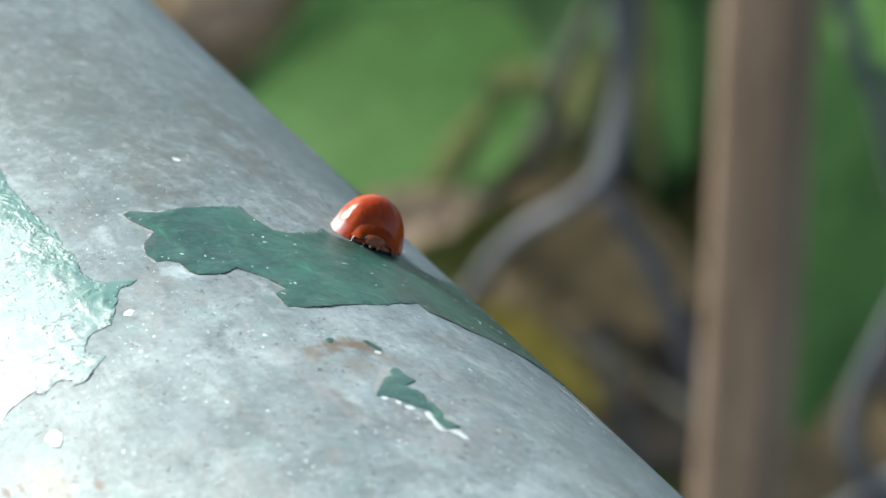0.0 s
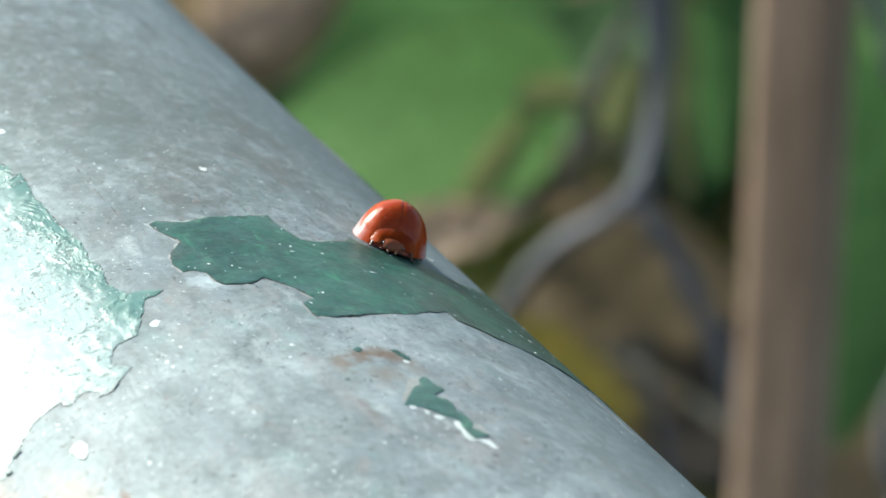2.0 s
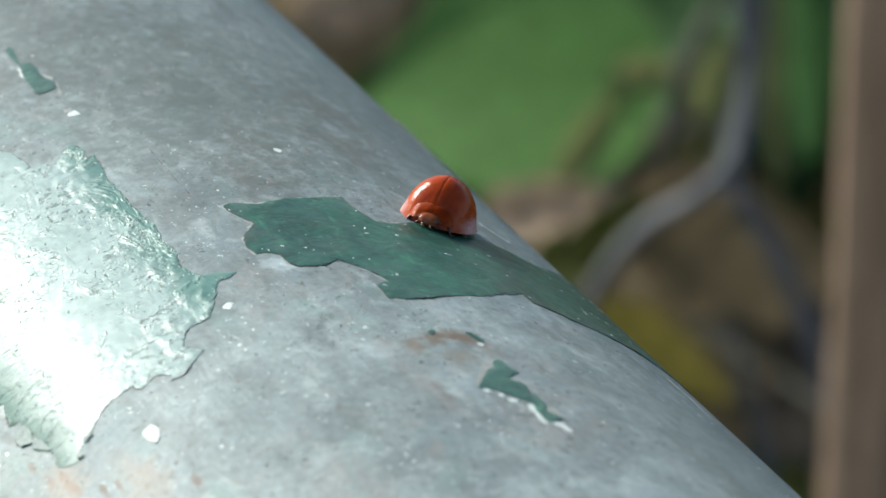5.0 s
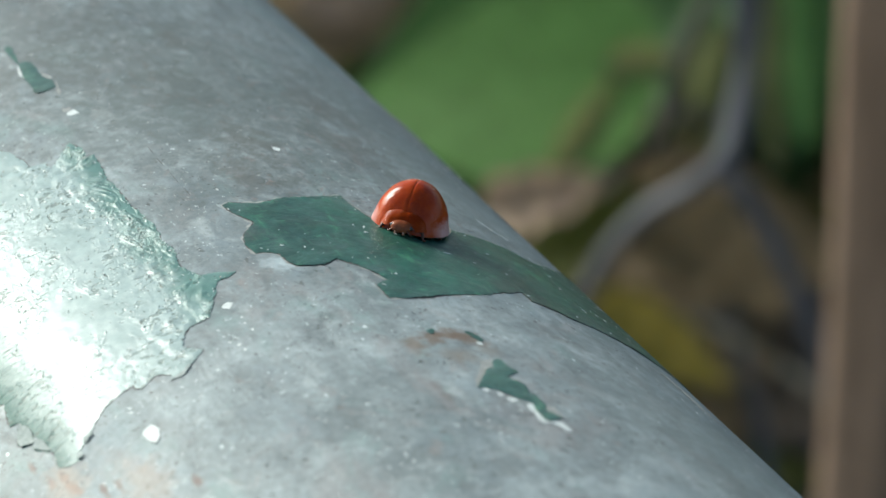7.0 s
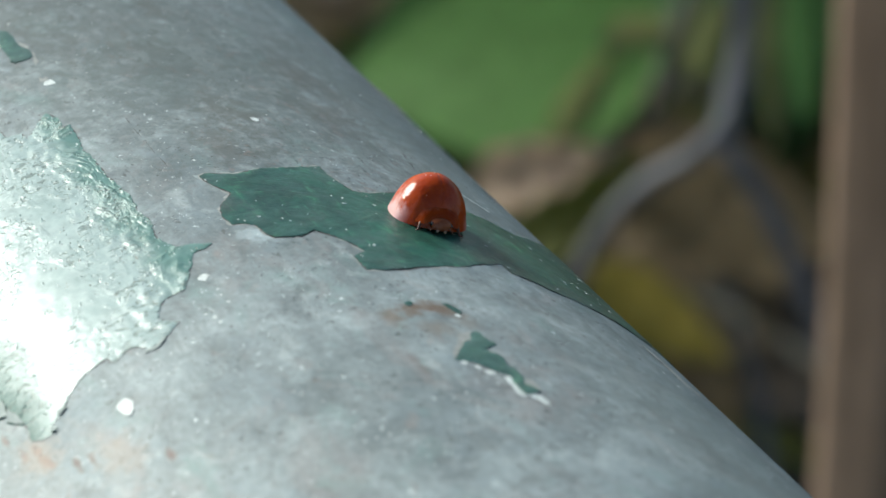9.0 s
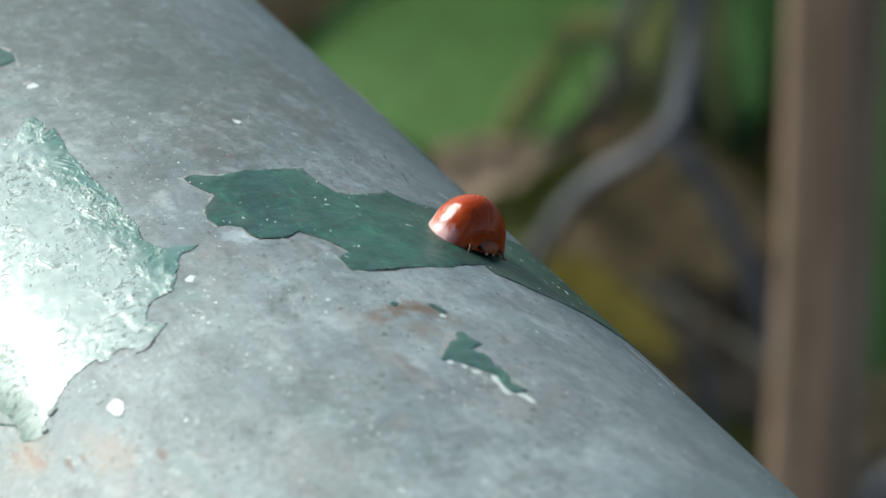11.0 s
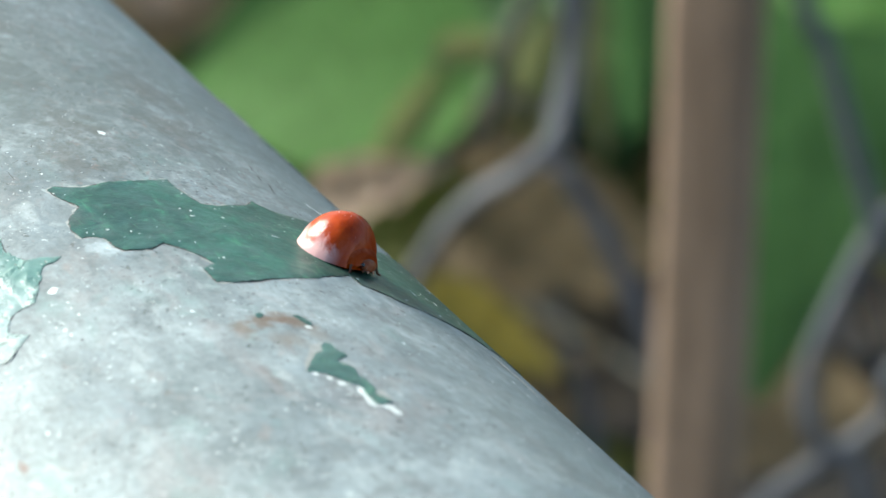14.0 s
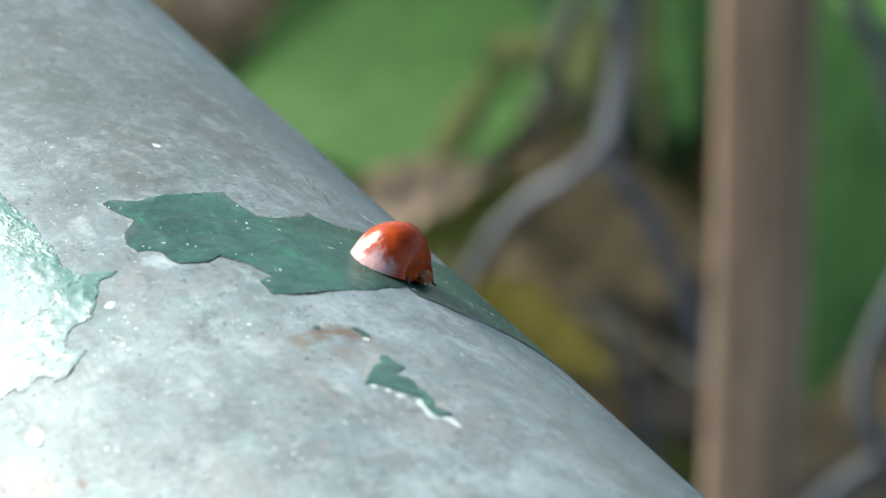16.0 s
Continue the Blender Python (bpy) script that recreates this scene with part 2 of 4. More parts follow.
def make_chalky():
    """Faded pale green paint: crinkled and greener along its edge on the pipe's top, pitted and streaked elsewhere,
    with shade painted into its foot.
    """
    m, nt, b = surface("chalky_green_paint", 0.27, 0.0, 0.0, 0.4)
    b.inputs["Coat Roughness"].default_value = 0.25
    v = coords(nt)
    sep = nt.nodes.new("ShaderNodeSeparateXYZ")
    wire_up(nt, v, sep.inputs[0])
    arc = maths(nt, "MULTIPLY", maths(nt, "ARCTAN2", sep.outputs[2], sep.outputs[1]), RADIUS / MM)
    drift = maths(nt, "MULTIPLY", maths(nt, "SUBTRACT", grain(nt, v, 230, 5, 0.65), 0.5), 7.0)
    plain_arc = maths(nt, "ADD", arc, maths(nt, "MULTIPLY", drift, 0.4))
    arc = maths(nt, "ADD", arc, drift)
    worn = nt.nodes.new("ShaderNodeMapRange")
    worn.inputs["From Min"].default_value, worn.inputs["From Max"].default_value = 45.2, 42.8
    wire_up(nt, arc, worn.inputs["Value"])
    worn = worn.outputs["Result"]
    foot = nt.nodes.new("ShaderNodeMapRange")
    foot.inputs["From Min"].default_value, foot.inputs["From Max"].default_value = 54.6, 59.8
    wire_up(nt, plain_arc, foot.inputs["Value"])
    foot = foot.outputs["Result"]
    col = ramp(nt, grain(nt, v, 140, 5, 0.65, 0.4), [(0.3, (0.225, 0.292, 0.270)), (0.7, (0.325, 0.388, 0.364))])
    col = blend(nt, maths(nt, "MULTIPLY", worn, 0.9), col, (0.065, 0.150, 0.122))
    # the foot's darker, duller green paints in shade on the lower side
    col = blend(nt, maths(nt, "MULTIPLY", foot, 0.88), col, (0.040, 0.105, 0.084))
    col = blend(nt, 0.4, col, ramp(nt, grain(nt, v, 700, 5, 0.7), [(0.3, 0.6), (0.5, 1.0), (0.7, 1.3)]), "MULTIPLY")
    # the film is crinkled and burst in clusters, smooth between them
    cluster = ramp(nt, grain(nt, coords(nt, "Object", (0.7, 1.2, 1.2)), 200, 4, 0.62, 0.4), [(0.45, 0.0), (0.56, 1.0)])
    rough_zone = maths(nt, "MULTIPLY", cluster, maths(nt, "ADD", maths(nt, "MULTIPLY", worn, 0.8), 0.2))
    pit = ramp(nt, grain(nt, coords(nt, "Object", (1.3, 0.8, 0.8)), 1400, 2, 0.55, 0.8), [(0.57, 0.0), (0.62, 1.0)])
    pit = maths(nt, "MULTIPLY", pit, cluster)
    col = blend(nt, maths(nt, "MULTIPLY", pit, 0.75), col, (0.085, 0.115, 0.095))
    white = ramp(nt, grain(nt, coords(nt, "Object", (0.7, 1.2, 1.2)), 1100, 3, 0.6, 0.5), [(0.57, 0.0), (0.62, 0.85)])
    col = blend(nt, maths(nt, "MULTIPLY", maths(nt, "MULTIPLY", white, 0.4), rough_zone), col, (0.66, 0.74, 0.69))
    wire_up(nt, col, b.inputs["Base Color"])
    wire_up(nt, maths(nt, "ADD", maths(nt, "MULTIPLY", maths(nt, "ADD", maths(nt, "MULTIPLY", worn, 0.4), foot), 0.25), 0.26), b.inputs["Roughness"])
    crinkle = maths(nt, "MULTIPLY", grain(nt, coords(nt, "Object", (0.55, 1.2, 1.2)), 620, 6, 0.68, 1.0), maths(nt, "ADD", maths(nt, "MULTIPLY", rough_zone, 0.9), 0.04))
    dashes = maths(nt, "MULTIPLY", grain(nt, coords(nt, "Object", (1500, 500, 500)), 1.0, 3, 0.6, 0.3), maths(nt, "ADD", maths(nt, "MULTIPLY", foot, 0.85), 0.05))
    height = maths(nt, "ADD", maths(nt, "ADD", crinkle, dashes), maths(nt, "MULTIPLY", pit, -0.2))
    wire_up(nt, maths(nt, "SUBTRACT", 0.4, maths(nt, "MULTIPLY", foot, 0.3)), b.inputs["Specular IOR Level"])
    relief(nt, b, height, 0.65, 0.00042)
    return m


def make_plain(name, dark, light, scale, rough=0.6, bump=0.3, depth=0.0005, spec=0.5, coat=0.0, stretch=(1, 1, 1)):
    m, nt, b = surface(name, rough, 0.0, coat, spec)
    v = coords(nt, "Object", stretch)
    n1 = grain(nt, v, scale, 5, 0.62, 0.5)
    n2 = grain(nt, v, scale * 6, 3, 0.6)
    col = ramp(nt, n1, [(0.3, dark), (0.7, light)])
    col = blend(nt, 0.5, col, ramp(nt, n2, [(0.3, 0.7), (0.7, 1.15)]), "MULTIPLY")
    wire_up(nt, col, b.inputs["Base Color"])
    relief(nt, b, maths(nt, "ADD", n1, n2), bump, depth)
    return m


def make_leaf(name, dark, light, edge=None, through_light=0.35):
    """Leaf: mottled blade with paler side veins and a browned rim; its mesh carries u, v."""
    m, nt, b = surface(name, 0.6, 0.0, 0.0, 0.25)
    v = coords(nt)
    n1 = grain(nt, v, 90, 5, 0.6, 0.6)
    col = ramp(nt, n1, [(0.3, dark), (0.72, light)])
    tc = nt.nodes.new("ShaderNodeTexCoord")
    sep = nt.nodes.new("ShaderNodeSeparateXYZ")
    nt.links.new(tc.outputs["UV"], sep.inputs[0])
    side = maths(nt, "ABSOLUTE", maths(nt, "SUBTRACT", sep.outputs[0], 0.5))
    slant = maths(nt, "SUBTRACT", sep.outputs[1], maths(nt, "MULTIPLY", side, 0.55))
    wave = maths(nt, "SINE", maths(nt, "MULTIPLY", slant, 44.0))
    vein = maths(nt, "MAXIMUM", maths(nt, "GREATER_THAN", wave, 0.95), maths(nt, "LESS_THAN", side, 0.012))
    col = blend(nt, maths(nt, "MULTIPLY", vein, 0.12), col, tuple(min(1, x * 1.8 + 0.02) for x in light))
    if edge:
        rim = maths(nt, "ADD", maths(nt, "MULTIPLY", side, 1.6), maths(nt, "MULTIPLY", grain(nt, v, 130, 4, 0.6), 0.55))
        col = blend(nt, ramp(nt, rim, [(0.86, 0.0), (0.97, 0.9)]), col, edge)
    wire_up(nt, col, b.inputs["Base Color"])
    relief(nt, b, maths(nt, "SUBTRACT", n1, vein), 0.25, 0.0006)
    glow = nt.nodes.new("ShaderNodeBsdfTranslucent")
    nt.links.new(col, glow.inputs["Color"])
    mx = nt.nodes.new("ShaderNodeMixShader")
    mx.inputs[0].default_value = through_light
    out = nt.nodes["Material Output"]
    nt.links.new(b.outputs[0], mx.inputs[1])
    nt.links.new(glow.outputs[0], mx.inputs[2])
    nt.links.new(mx.outputs[0], out.inputs["Surface"])
    return m


def make_shell(name, dark, light, dusty=0.0, flank=0.0, coat=0.3):
    m, nt, b = surface(name, 0.5, 0.0, coat, 0.02)
    b.inputs["Coat Roughness"].default_value = 0.09
    b.inputs["Coat IOR"].default_value = 1.5
    v = coords(nt)
    n1 = grain(nt, v, 600, 5, 0.65)
    col = ramp(nt, n1, [(0.3, dark), (0.7, light)])
    bloom = grain(nt, v, 1100, 5, 0.7)
    col = blend(nt, ramp(nt, bloom, [(0.50, 0.0), (0.70, 0.04 + dusty)]), col, (0.42, 0.24, 0.20))
    if flank:
        # greyish-pink reflection of the pale pipe, painted low on the flanks, ragged along its upper edge
        sep = nt.nodes.new("ShaderNodeSeparateXYZ")
        wire_up(nt, v, sep.inputs[0])
        rise = maths(nt, "ADD", sep.outputs[2], maths(nt, "MULTIPLY", maths(nt, "SUBTRACT", grain(nt, v, 420, 5, 0.7, 0.6), 0.5), 0.0052))
        band = nt.nodes.new("ShaderNodeMapRange")
        band.inputs["From Min"].default_value, band.inputs["From Max"].default_value = 0.0020, 0.0008
        wire_up(nt, rise, band.inputs["Value"])
        hind = nt.nodes.new("ShaderNodeMapRange")
        hind.inputs["From Min"].default_value, hind.inputs["From Max"].default_value = 0.0013, 0.0004
        wire_up(nt, sep.outputs[0], hind.inputs["Value"])
        col = blend(nt, maths(nt, "MULTIPLY", maths(nt, "MULTIPLY", band.outputs["Result"], hind.outputs["Result"]), flank), col, (0.54, 0.34, 0.33))
    dust = grain(nt, v, 3600, 2, 0.5)
    col = blend(nt, ramp(nt, dust, [(0.75, 0.0), (0.79, 0.6)]), col, (0.7, 0.62, 0.55))
    wire_up(nt, col, b.inputs["Base Color"])
    wire_up(nt, ramp(nt, bloom, [(0.4, 0.06), (0.7, 0.22)]), b.inputs["Coat Roughness"])
    pores = grain(nt, v, 5000, 3, 0.6)
    relief(nt, b, maths(nt, "ADD", grain(nt, v, 1300, 3, 0.5), maths(nt, "MULTIPLY", pores, 0.25)), 0.5, 0.00014)
    b.inputs["Subsurface Weight"].default_value = 0.06
    b.inputs["Subsurface Radius"].default_value = (0.0009, 0.0002, 0.0001)
    return m


ZINC = make_zinc()
PAINT = make_paint("green_paint", (0.010, 0.042, 0.030), (0.027, 0.092, 0.064))
WORN_PAINT = make_paint("greyed_green_paint", (0.028, 0.070, 0.056), (0.056, 0.120, 0.094))
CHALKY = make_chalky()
# colours dirt specks, and the shade painted in cracks and under paint edges
DIRT_SHADE = make_plain("dirt_and_painted_shade", (0.045, 0.042, 0.04), (0.10, 0.095, 0.09), 900, 0.8)
PITS = make_plain("brown_pits", (0.09, 0.10, 0.085), (0.18, 0.17, 0.145), 900, 0.8)
UNDERCOAT = make_plain("grey_undercoat", (0.17, 0.172, 0.158), (0.28, 0.288, 0.268), 260, 0.6, 0.3, 0.0002)
PRIMER = make_plain("pale_primer", (0.38, 0.415, 0.395), (0.60, 0.63, 0.60), 500, 0.6, 0.3, 0.0002)
FLAP = make_plain("pale_chalky_flap", (0.17, 0.215, 0.20), (0.34, 0.37, 0.35), 900, 0.7, 0.4, 0.0003, 0.2)
WOOD = make_plain("brown_cane_bark", (0.175, 0.121, 0.083), (0.305, 0.215, 0.155), 60, 0.9, 0.4, 0.0008, 0.15, stretch=(1, 1, 0.25))
WIRE = make_plain("grey_wire_coating", (0.092, 0.094, 0.104), (0.15, 0.152, 0.166), 160, 0.85, 0.2, 0.0003, 0.15)
SOIL = make_plain("soil", (0.035, 0.026, 0.018), (0.12, 0.09, 0.06), 25, 0.9, 0.8, 0.01)
STEM = make_plain("green_stem_skin", (0.05, 0.09, 0.03), (0.11, 0.16, 0.06), 90, 0.5)
DRY_STEM = make_plain("dark_dead_stem", (0.05, 0.048, 0.034), (0.095, 0.088, 0.062), 90, 0.8)
LEAF = make_leaf("mid_green_leaf", (0.145, 0.29, 0.075), (0.21, 0.40, 0.115), None, 0.55)
LEAF_DARK = make_leaf("dark_green_leaf", (0.074, 0.158, 0.054), (0.119, 0.237, 0.085), None, 0.55)
LEAF_YELLOW = make_leaf("yellowing_leaf", (0.29, 0.24, 0.06), (0.44, 0.37, 0.10), None, 0.5)
LEAF_TAN = make_leaf("dead_tan_leaf", (0.40, 0.30, 0.21), (0.57, 0.45, 0.34), None, 0.4)
LEAF_FADED = make_leaf("faded_leaf", (0.185, 0.205, 0.085), (0.27, 0.28, 0.13), None, 0.4)
LEAF_BROWN = make_leaf("dead_brown_leaf", (0.265, 0.205, 0.12), (0.43, 0.33, 0.205), None, 0.5)
LEAF_OLIVE = make_leaf("olive_leaf", (0.20, 0.21, 0.06), (0.31, 0.32, 0.10), None, 0.6)
SHELL = make_shell("red_wing_case", (0.20, 0.0165, 0.0003), (0.35, 0.044, 0.0004), 0.0, 0.85, 0.42)
PALE_GRAIN = make_plain("pale_grain_skin", (0.55, 0.5, 0.44), (0.75, 0.7, 0.64), 900, 0.5, 0.1, 0.00005)
RIM = make_plain("amber_rim", (0.26, 0.10, 0.045), (0.42, 0.20, 0.10), 900, 0.3, 0.05, 0.00005, 0.5, 0.5)
MARGIN = make_plain("glossy_margin", (0.24, 0.15, 0.12), (0.42, 0.31, 0.27), 900, 0.3, 0.05, 0.00005, 0.4, 0.5)
COLLAR = make_shell("orange_brown_collar", (0.16, 0.016, 0.0012), (0.27, 0.038, 0.002), 0.12, 0.0, 0.1)
HEADSKIN = make_shell("red_brown_head", (0.12, 0.030, 0.010), (0.22, 0.06, 0.022), 0.12)
EYE = make_plain("black_eye", (0.006, 0.006, 0.006), (0.015, 0.012, 0.01), 900, 0.15, 0.05, 0.00002, 0.6, 0.5)
LIMB = make_plain("brown_leg", (0.05, 0.014, 0.005), (0.12, 0.035, 0.012), 900, 0.4, 0.1, 0.00005, 0.4)
BELLY = make_plain("dark_belly", (0.04, 0.012, 0.006), (0.09, 0.025, 0.012), 900, 0.4, 0.1, 0.00005)


# ---- mesh makers ----
def tube(points, radii, sides=10, closed=True):
    """A round rod through points, one radius for each."""
    bm = bmesh.new()
    pts = [Vector(p) for p in points]
    rings, up = [], Vector((0.31, 0.17, 0.93)).normalized()
    for i, p in enumerate(pts):
        d = (pts[min(i + 1, len(pts) - 1)] - pts[max(i - 1, 0)]).normalized()
        x = d.cross(up)
        if x.length < 1e-3:
            x = d.cross(Vector((1, 0, 0)))
        x.normalize()
        y = d.cross(x)
        rings.append([bm.verts.new(p + (x * math.cos(2 * math.pi * k / sides) + y * math.sin(2 * math.pi * k / sides)) * radii[i]) for k in range(sides)])
    for a, b in zip(rings, rings[1:]):
        for k in range(sides):
            bm.faces.new((a[k], a[(k + 1) % sides], b[(k + 1) % sides], b[k]))
    if closed:
        bm.faces.new(rings[0])
        bm.faces.new(rings[-1])
    return bm


def bend(points, steps=6):
    """A smooth line through points (Catmull-Rom)."""
    p = [Vector(q) for q in points]
    p = [2 * p[0] - p[1]] + p + [2 * p[-1] - p[-2]]
    out = []
    for i in range(1, len(p) - 2):
        for k in range(steps):
            t = k / steps
            out.append(0.5 * ((2 * p[i]) + (p[i + 1] - p[i - 1]) * t + (2 * p[i - 1] - 5 * p[i] + 4 * p[i + 1] - p[i + 2]) * t * t + (3 * p[i] - p[i - 1] - 3 * p[i + 1] + p[i + 2]) * t ** 3))
    out.append(p[-2])
    return out


def blade(length, width, cup=0.12, curl=0.15, wave=0.03, pinch=1.0, nu=12, nv=18, seed=0):
    """A leaf blade along +y from its stalk, facing +z, with thickness and a ragged rim."""
    bm = bmesh.new()
    uvl = bm.loops.layers.uv.new("uv")
    grid, uvs = [], {}
    for j in range(nv + 1):
        v = j / nv
        half = width / 2 * math.sin(math.pi * min(1, v ** (0.62 * pinch)) * 0.985 + 0.012) ** 0.8
        row = []
        for i in range(nu + 1):
            u = i / nu * 2 - 1
            rag = 1 + 0.06 * noise.noise((v * 9, seed * 3.1, u * 0.5)) + 0.03 * noise.noise((v * 31, seed, 0))
            x = half * u * rag
            z = width * (cup * abs(u) ** 1.6 * (half / (width / 2)) - curl * (v - 0.4) ** 2 * 2 + wave * math.sin(v * 21 + seed) * abs(u))
            vt = bm.verts.new((x, length * v, z))
            uvs[vt] = ((u + 1) / 2, v)
            row.append(vt)
        grid.append(row)
    for a, b in zip(grid, grid[1:]):
        for i in range(nu):
            bm.faces.new((a[i], a[i + 1], b[i + 1], b[i]))
    for fc in bm.faces:
        for lp in fc.loops:
            lp[uvl].uv = uvs[lp.vert]
    bmesh.ops.solidify(bm, geom=bm.faces[:], thickness=0.0003)
    return bm


def facing(centre, normal, up_in_plane, shift=0.0):
    """A pose with +z along the normal and +y as near as can be to a direction."""
    z = Vector(normal).normalized()
    y = Vector(up_in_plane)
    y = (y - z * y.dot(z)).normalized()
    x = y.cross(z)
    m = Matrix((x, y, z)).transposed().to_4x4()
    m.translation = Vector(centre) + y * shift
    return m


# ---- ground ----
def make_ground():
    bm = bmesh.new()
    n = 90
    line = [math.copysign(abs(k / n) ** 3.2 * 400, k) for k in range(-n, n + 1)]
    grid = []
    for y in line:
        row = []
        for x in line:
            near = math.exp(-(x * x + y * y) / 9)
            z = near * (0.03 * noise.noise((x * 3, y * 3, 0.3)) + 0.012 * noise.noise((x * 14, y * 14, 2.0))) - 0.012
            row.append(bm.verts.new((x, y + 1.2, z)))
        grid.append(row)
    for a, b in zip(grid, grid[1:]):
        for i in range(len(line) - 1):
            bm.faces.new((a[i], a[i + 1], b[i + 1], b[i]))
    ob = part("ground", bm, SOIL, None)
    tagged(ob, "dark brown soil scattered with dead leaves", "ground", kind="structure")


make_ground()


# ---- the pipe and its paint ----
def make_pipe():
    root = new("brace_pipe")
    root.matrix_world = PIPE
    tagged(root, "weathered grey galvanised steel pipe with peeling green paint", "pipe")
    bm = bmesh.new()
    sides, stations = 320, [-0.43, -0.3, -0.2] + [k * 0.005 for k in range(-30, 31)] + [0.2, 0.3, 0.45, 0.6]
    rings = []
    for r, order in ((RADIUS, stations), (RADIUS - 0.0032, stations[::-1])):
        for s in order:
            rings.append([bm.verts.new((s, r * math.cos(2 * math.pi * k / sides), r * math.sin(2 * math.pi * k / sides))) for k in range(sides)])
    for a, b in zip(rings, rings[1:] + rings[:1]):
        for k in range(sides):
            bm.faces.new((a[k], b[k], b[(k + 1) % sides], a[(k + 1) % sides]))
    part("pipe_wall", bm, ZINC, root)
    return root


from mathutils.geometry import delaunay_2d_cdt


def ragged(outline, step, amount, seed, grow=0.0):
    """Walk round an outline in short steps and fray it."""
    rnd = random.Random(seed)
    out = []
    pts = [Vector(p) for p in outline]
    turn = 1 if sum(a.x * b.y - b.x * a.y for a, b in zip(pts, pts[1:] + pts[:1])) < 0 else -1
    for a, b in zip(pts, pts[1:] + pts[:1]):
        k = max(1, round((b - a).length / step))
        side = Vector((-(b - a).y, (b - a).x))
        if side.length > 0:
            side.normalize()
        for i in range(k):
            t = i / k
            off = amount * (noise.noise((*(a.lerp(b, t) * 0.9), seed)) + 0.7 * rnd.uniform(-1, 1)) if i else 0
            out.append(a.lerp(b, t) + side * (off + turn * grow * (0.4 + 0.9 * abs(noise.noise((*(a.lerp(b, t) * 0.6), seed + 5.5))))))
    return out


def flake(name, outline, material, parent, label="", thick=0.13, lift=0.25, reach=0.9, step=0.45, fray=0.10, mesh=0.55, base=0.02, ripple=0.0, seed=1, grow=0.0, ridges=0.0):
    """A film of paint on the pipe: outline in mm along and round it; its rim stands off a little."""
    rim = ragged(outline, step, fray, seed, grow)
    arr = np.array([(p.x, p.y) for p in rim])
    nxt = np.roll(arr, -1, 0)
    lo, hi = arr.min(0), arr.max(0)
    gx, gy = np.meshgrid(np.arange(lo[0], hi[0], mesh), np.arange(lo[1], hi[1], mesh))
    inner = np.stack([gx.ravel(), gy.ravel()], -1)
    rng = np.random.RandomState(seed)
    inner = inner + rng.uniform(-0.2, 0.2, inner.shape) * mesh

    def to_rim(p):
        d = nxt - arr
        t = np.clip(((p[:, None] - arr) * d).sum(-1) / np.maximum((d * d).sum(-1), 1e-9), 0, 1)
        return np.sqrt((((arr + d * t[..., None]) - p[:, None]) ** 2).sum(-1)).min(1)

    def within(p):
        c = np.zeros(len(p), bool)
        for (x0, y0), (x1, y1) in zip(arr, nxt):
            if y0 != y1:
                c ^= ((y0 > p[:, 1]) != (y1 > p[:, 1])) & (p[:, 0] < (x1 - x0) * (p[:, 1] - y0) / (y1 - y0) + x0)
        return c

    inner = inner[within(inner)]
    inner = inner[to_rim(inner) > mesh * 0.3]
    allp = [Vector(p) for p in arr] + [Vector(p) for p in inner]
    n = len(arr)
    vs, _, fs, *_ = delaunay_2d_cdt(allp, [], [list(range(n))], 1, 1e-6)
    vv = np.array([(p.x, p.y) for p in vs])
    dist = to_rim(vv)
    bm = bmesh.new()
    top, low = [], []
    for (x, y), d in zip(vv, dist):
        curl = lift * math.exp(-d / reach) * max(0, 0.35 + 1.3 * noise.noise((x * 0.35, y * 0.35, seed * 2.7)))
        h = base + curl + ripple * (0.5 + noise.noise((x * 0.8, y * 1.1, seed)) + 0.6 * noise.noise((x * 1.6, y * 2.9, seed)))
        if ridges:
            fold = 1 - abs(noise.noise((x * 0.55 + 0.5 * noise.noise((x * 0.4, y * 0.4, 9.0)), y * 1.15, seed + 4.4)))
            h += ridges * max(0.0, min(1.0, (49.5 - y) / 4)) * math.exp(-d / 2.6) * max(0.0, fold - 0.55) / 0.45 * (1 - math.exp(-d / 0.7)) * max(0.0, 0.55 + noise.noise((x * 0.28, y * 0.28, seed + 7.7)))
        th = thick * (0.35 + 0.65 * min(1, d / 0.25))
        top.append(bm.verts.new(on_pipe(x, y, h + th)))
        low.append(bm.verts.new(on_pipe(x, y, h * 0.8)))
    edges = {}
    for f in fs:
        bm.faces.new([top[i] for i in f])
        bm.faces.new([low[i] for i in reversed(f)])
        for a, b in zip(f, f[1:] + f[:1]):
            edges[(a, b)] = edges.get((a, b), 0) + 1
    for a, b in edges:
        if (b, a) not in edges:
            corners = [bm.verts.new(q.co) for q in (top[b], top[a], low[a], low[b])]
            bm.faces.new(corners)
    return part(name, bm, material, parent, label)


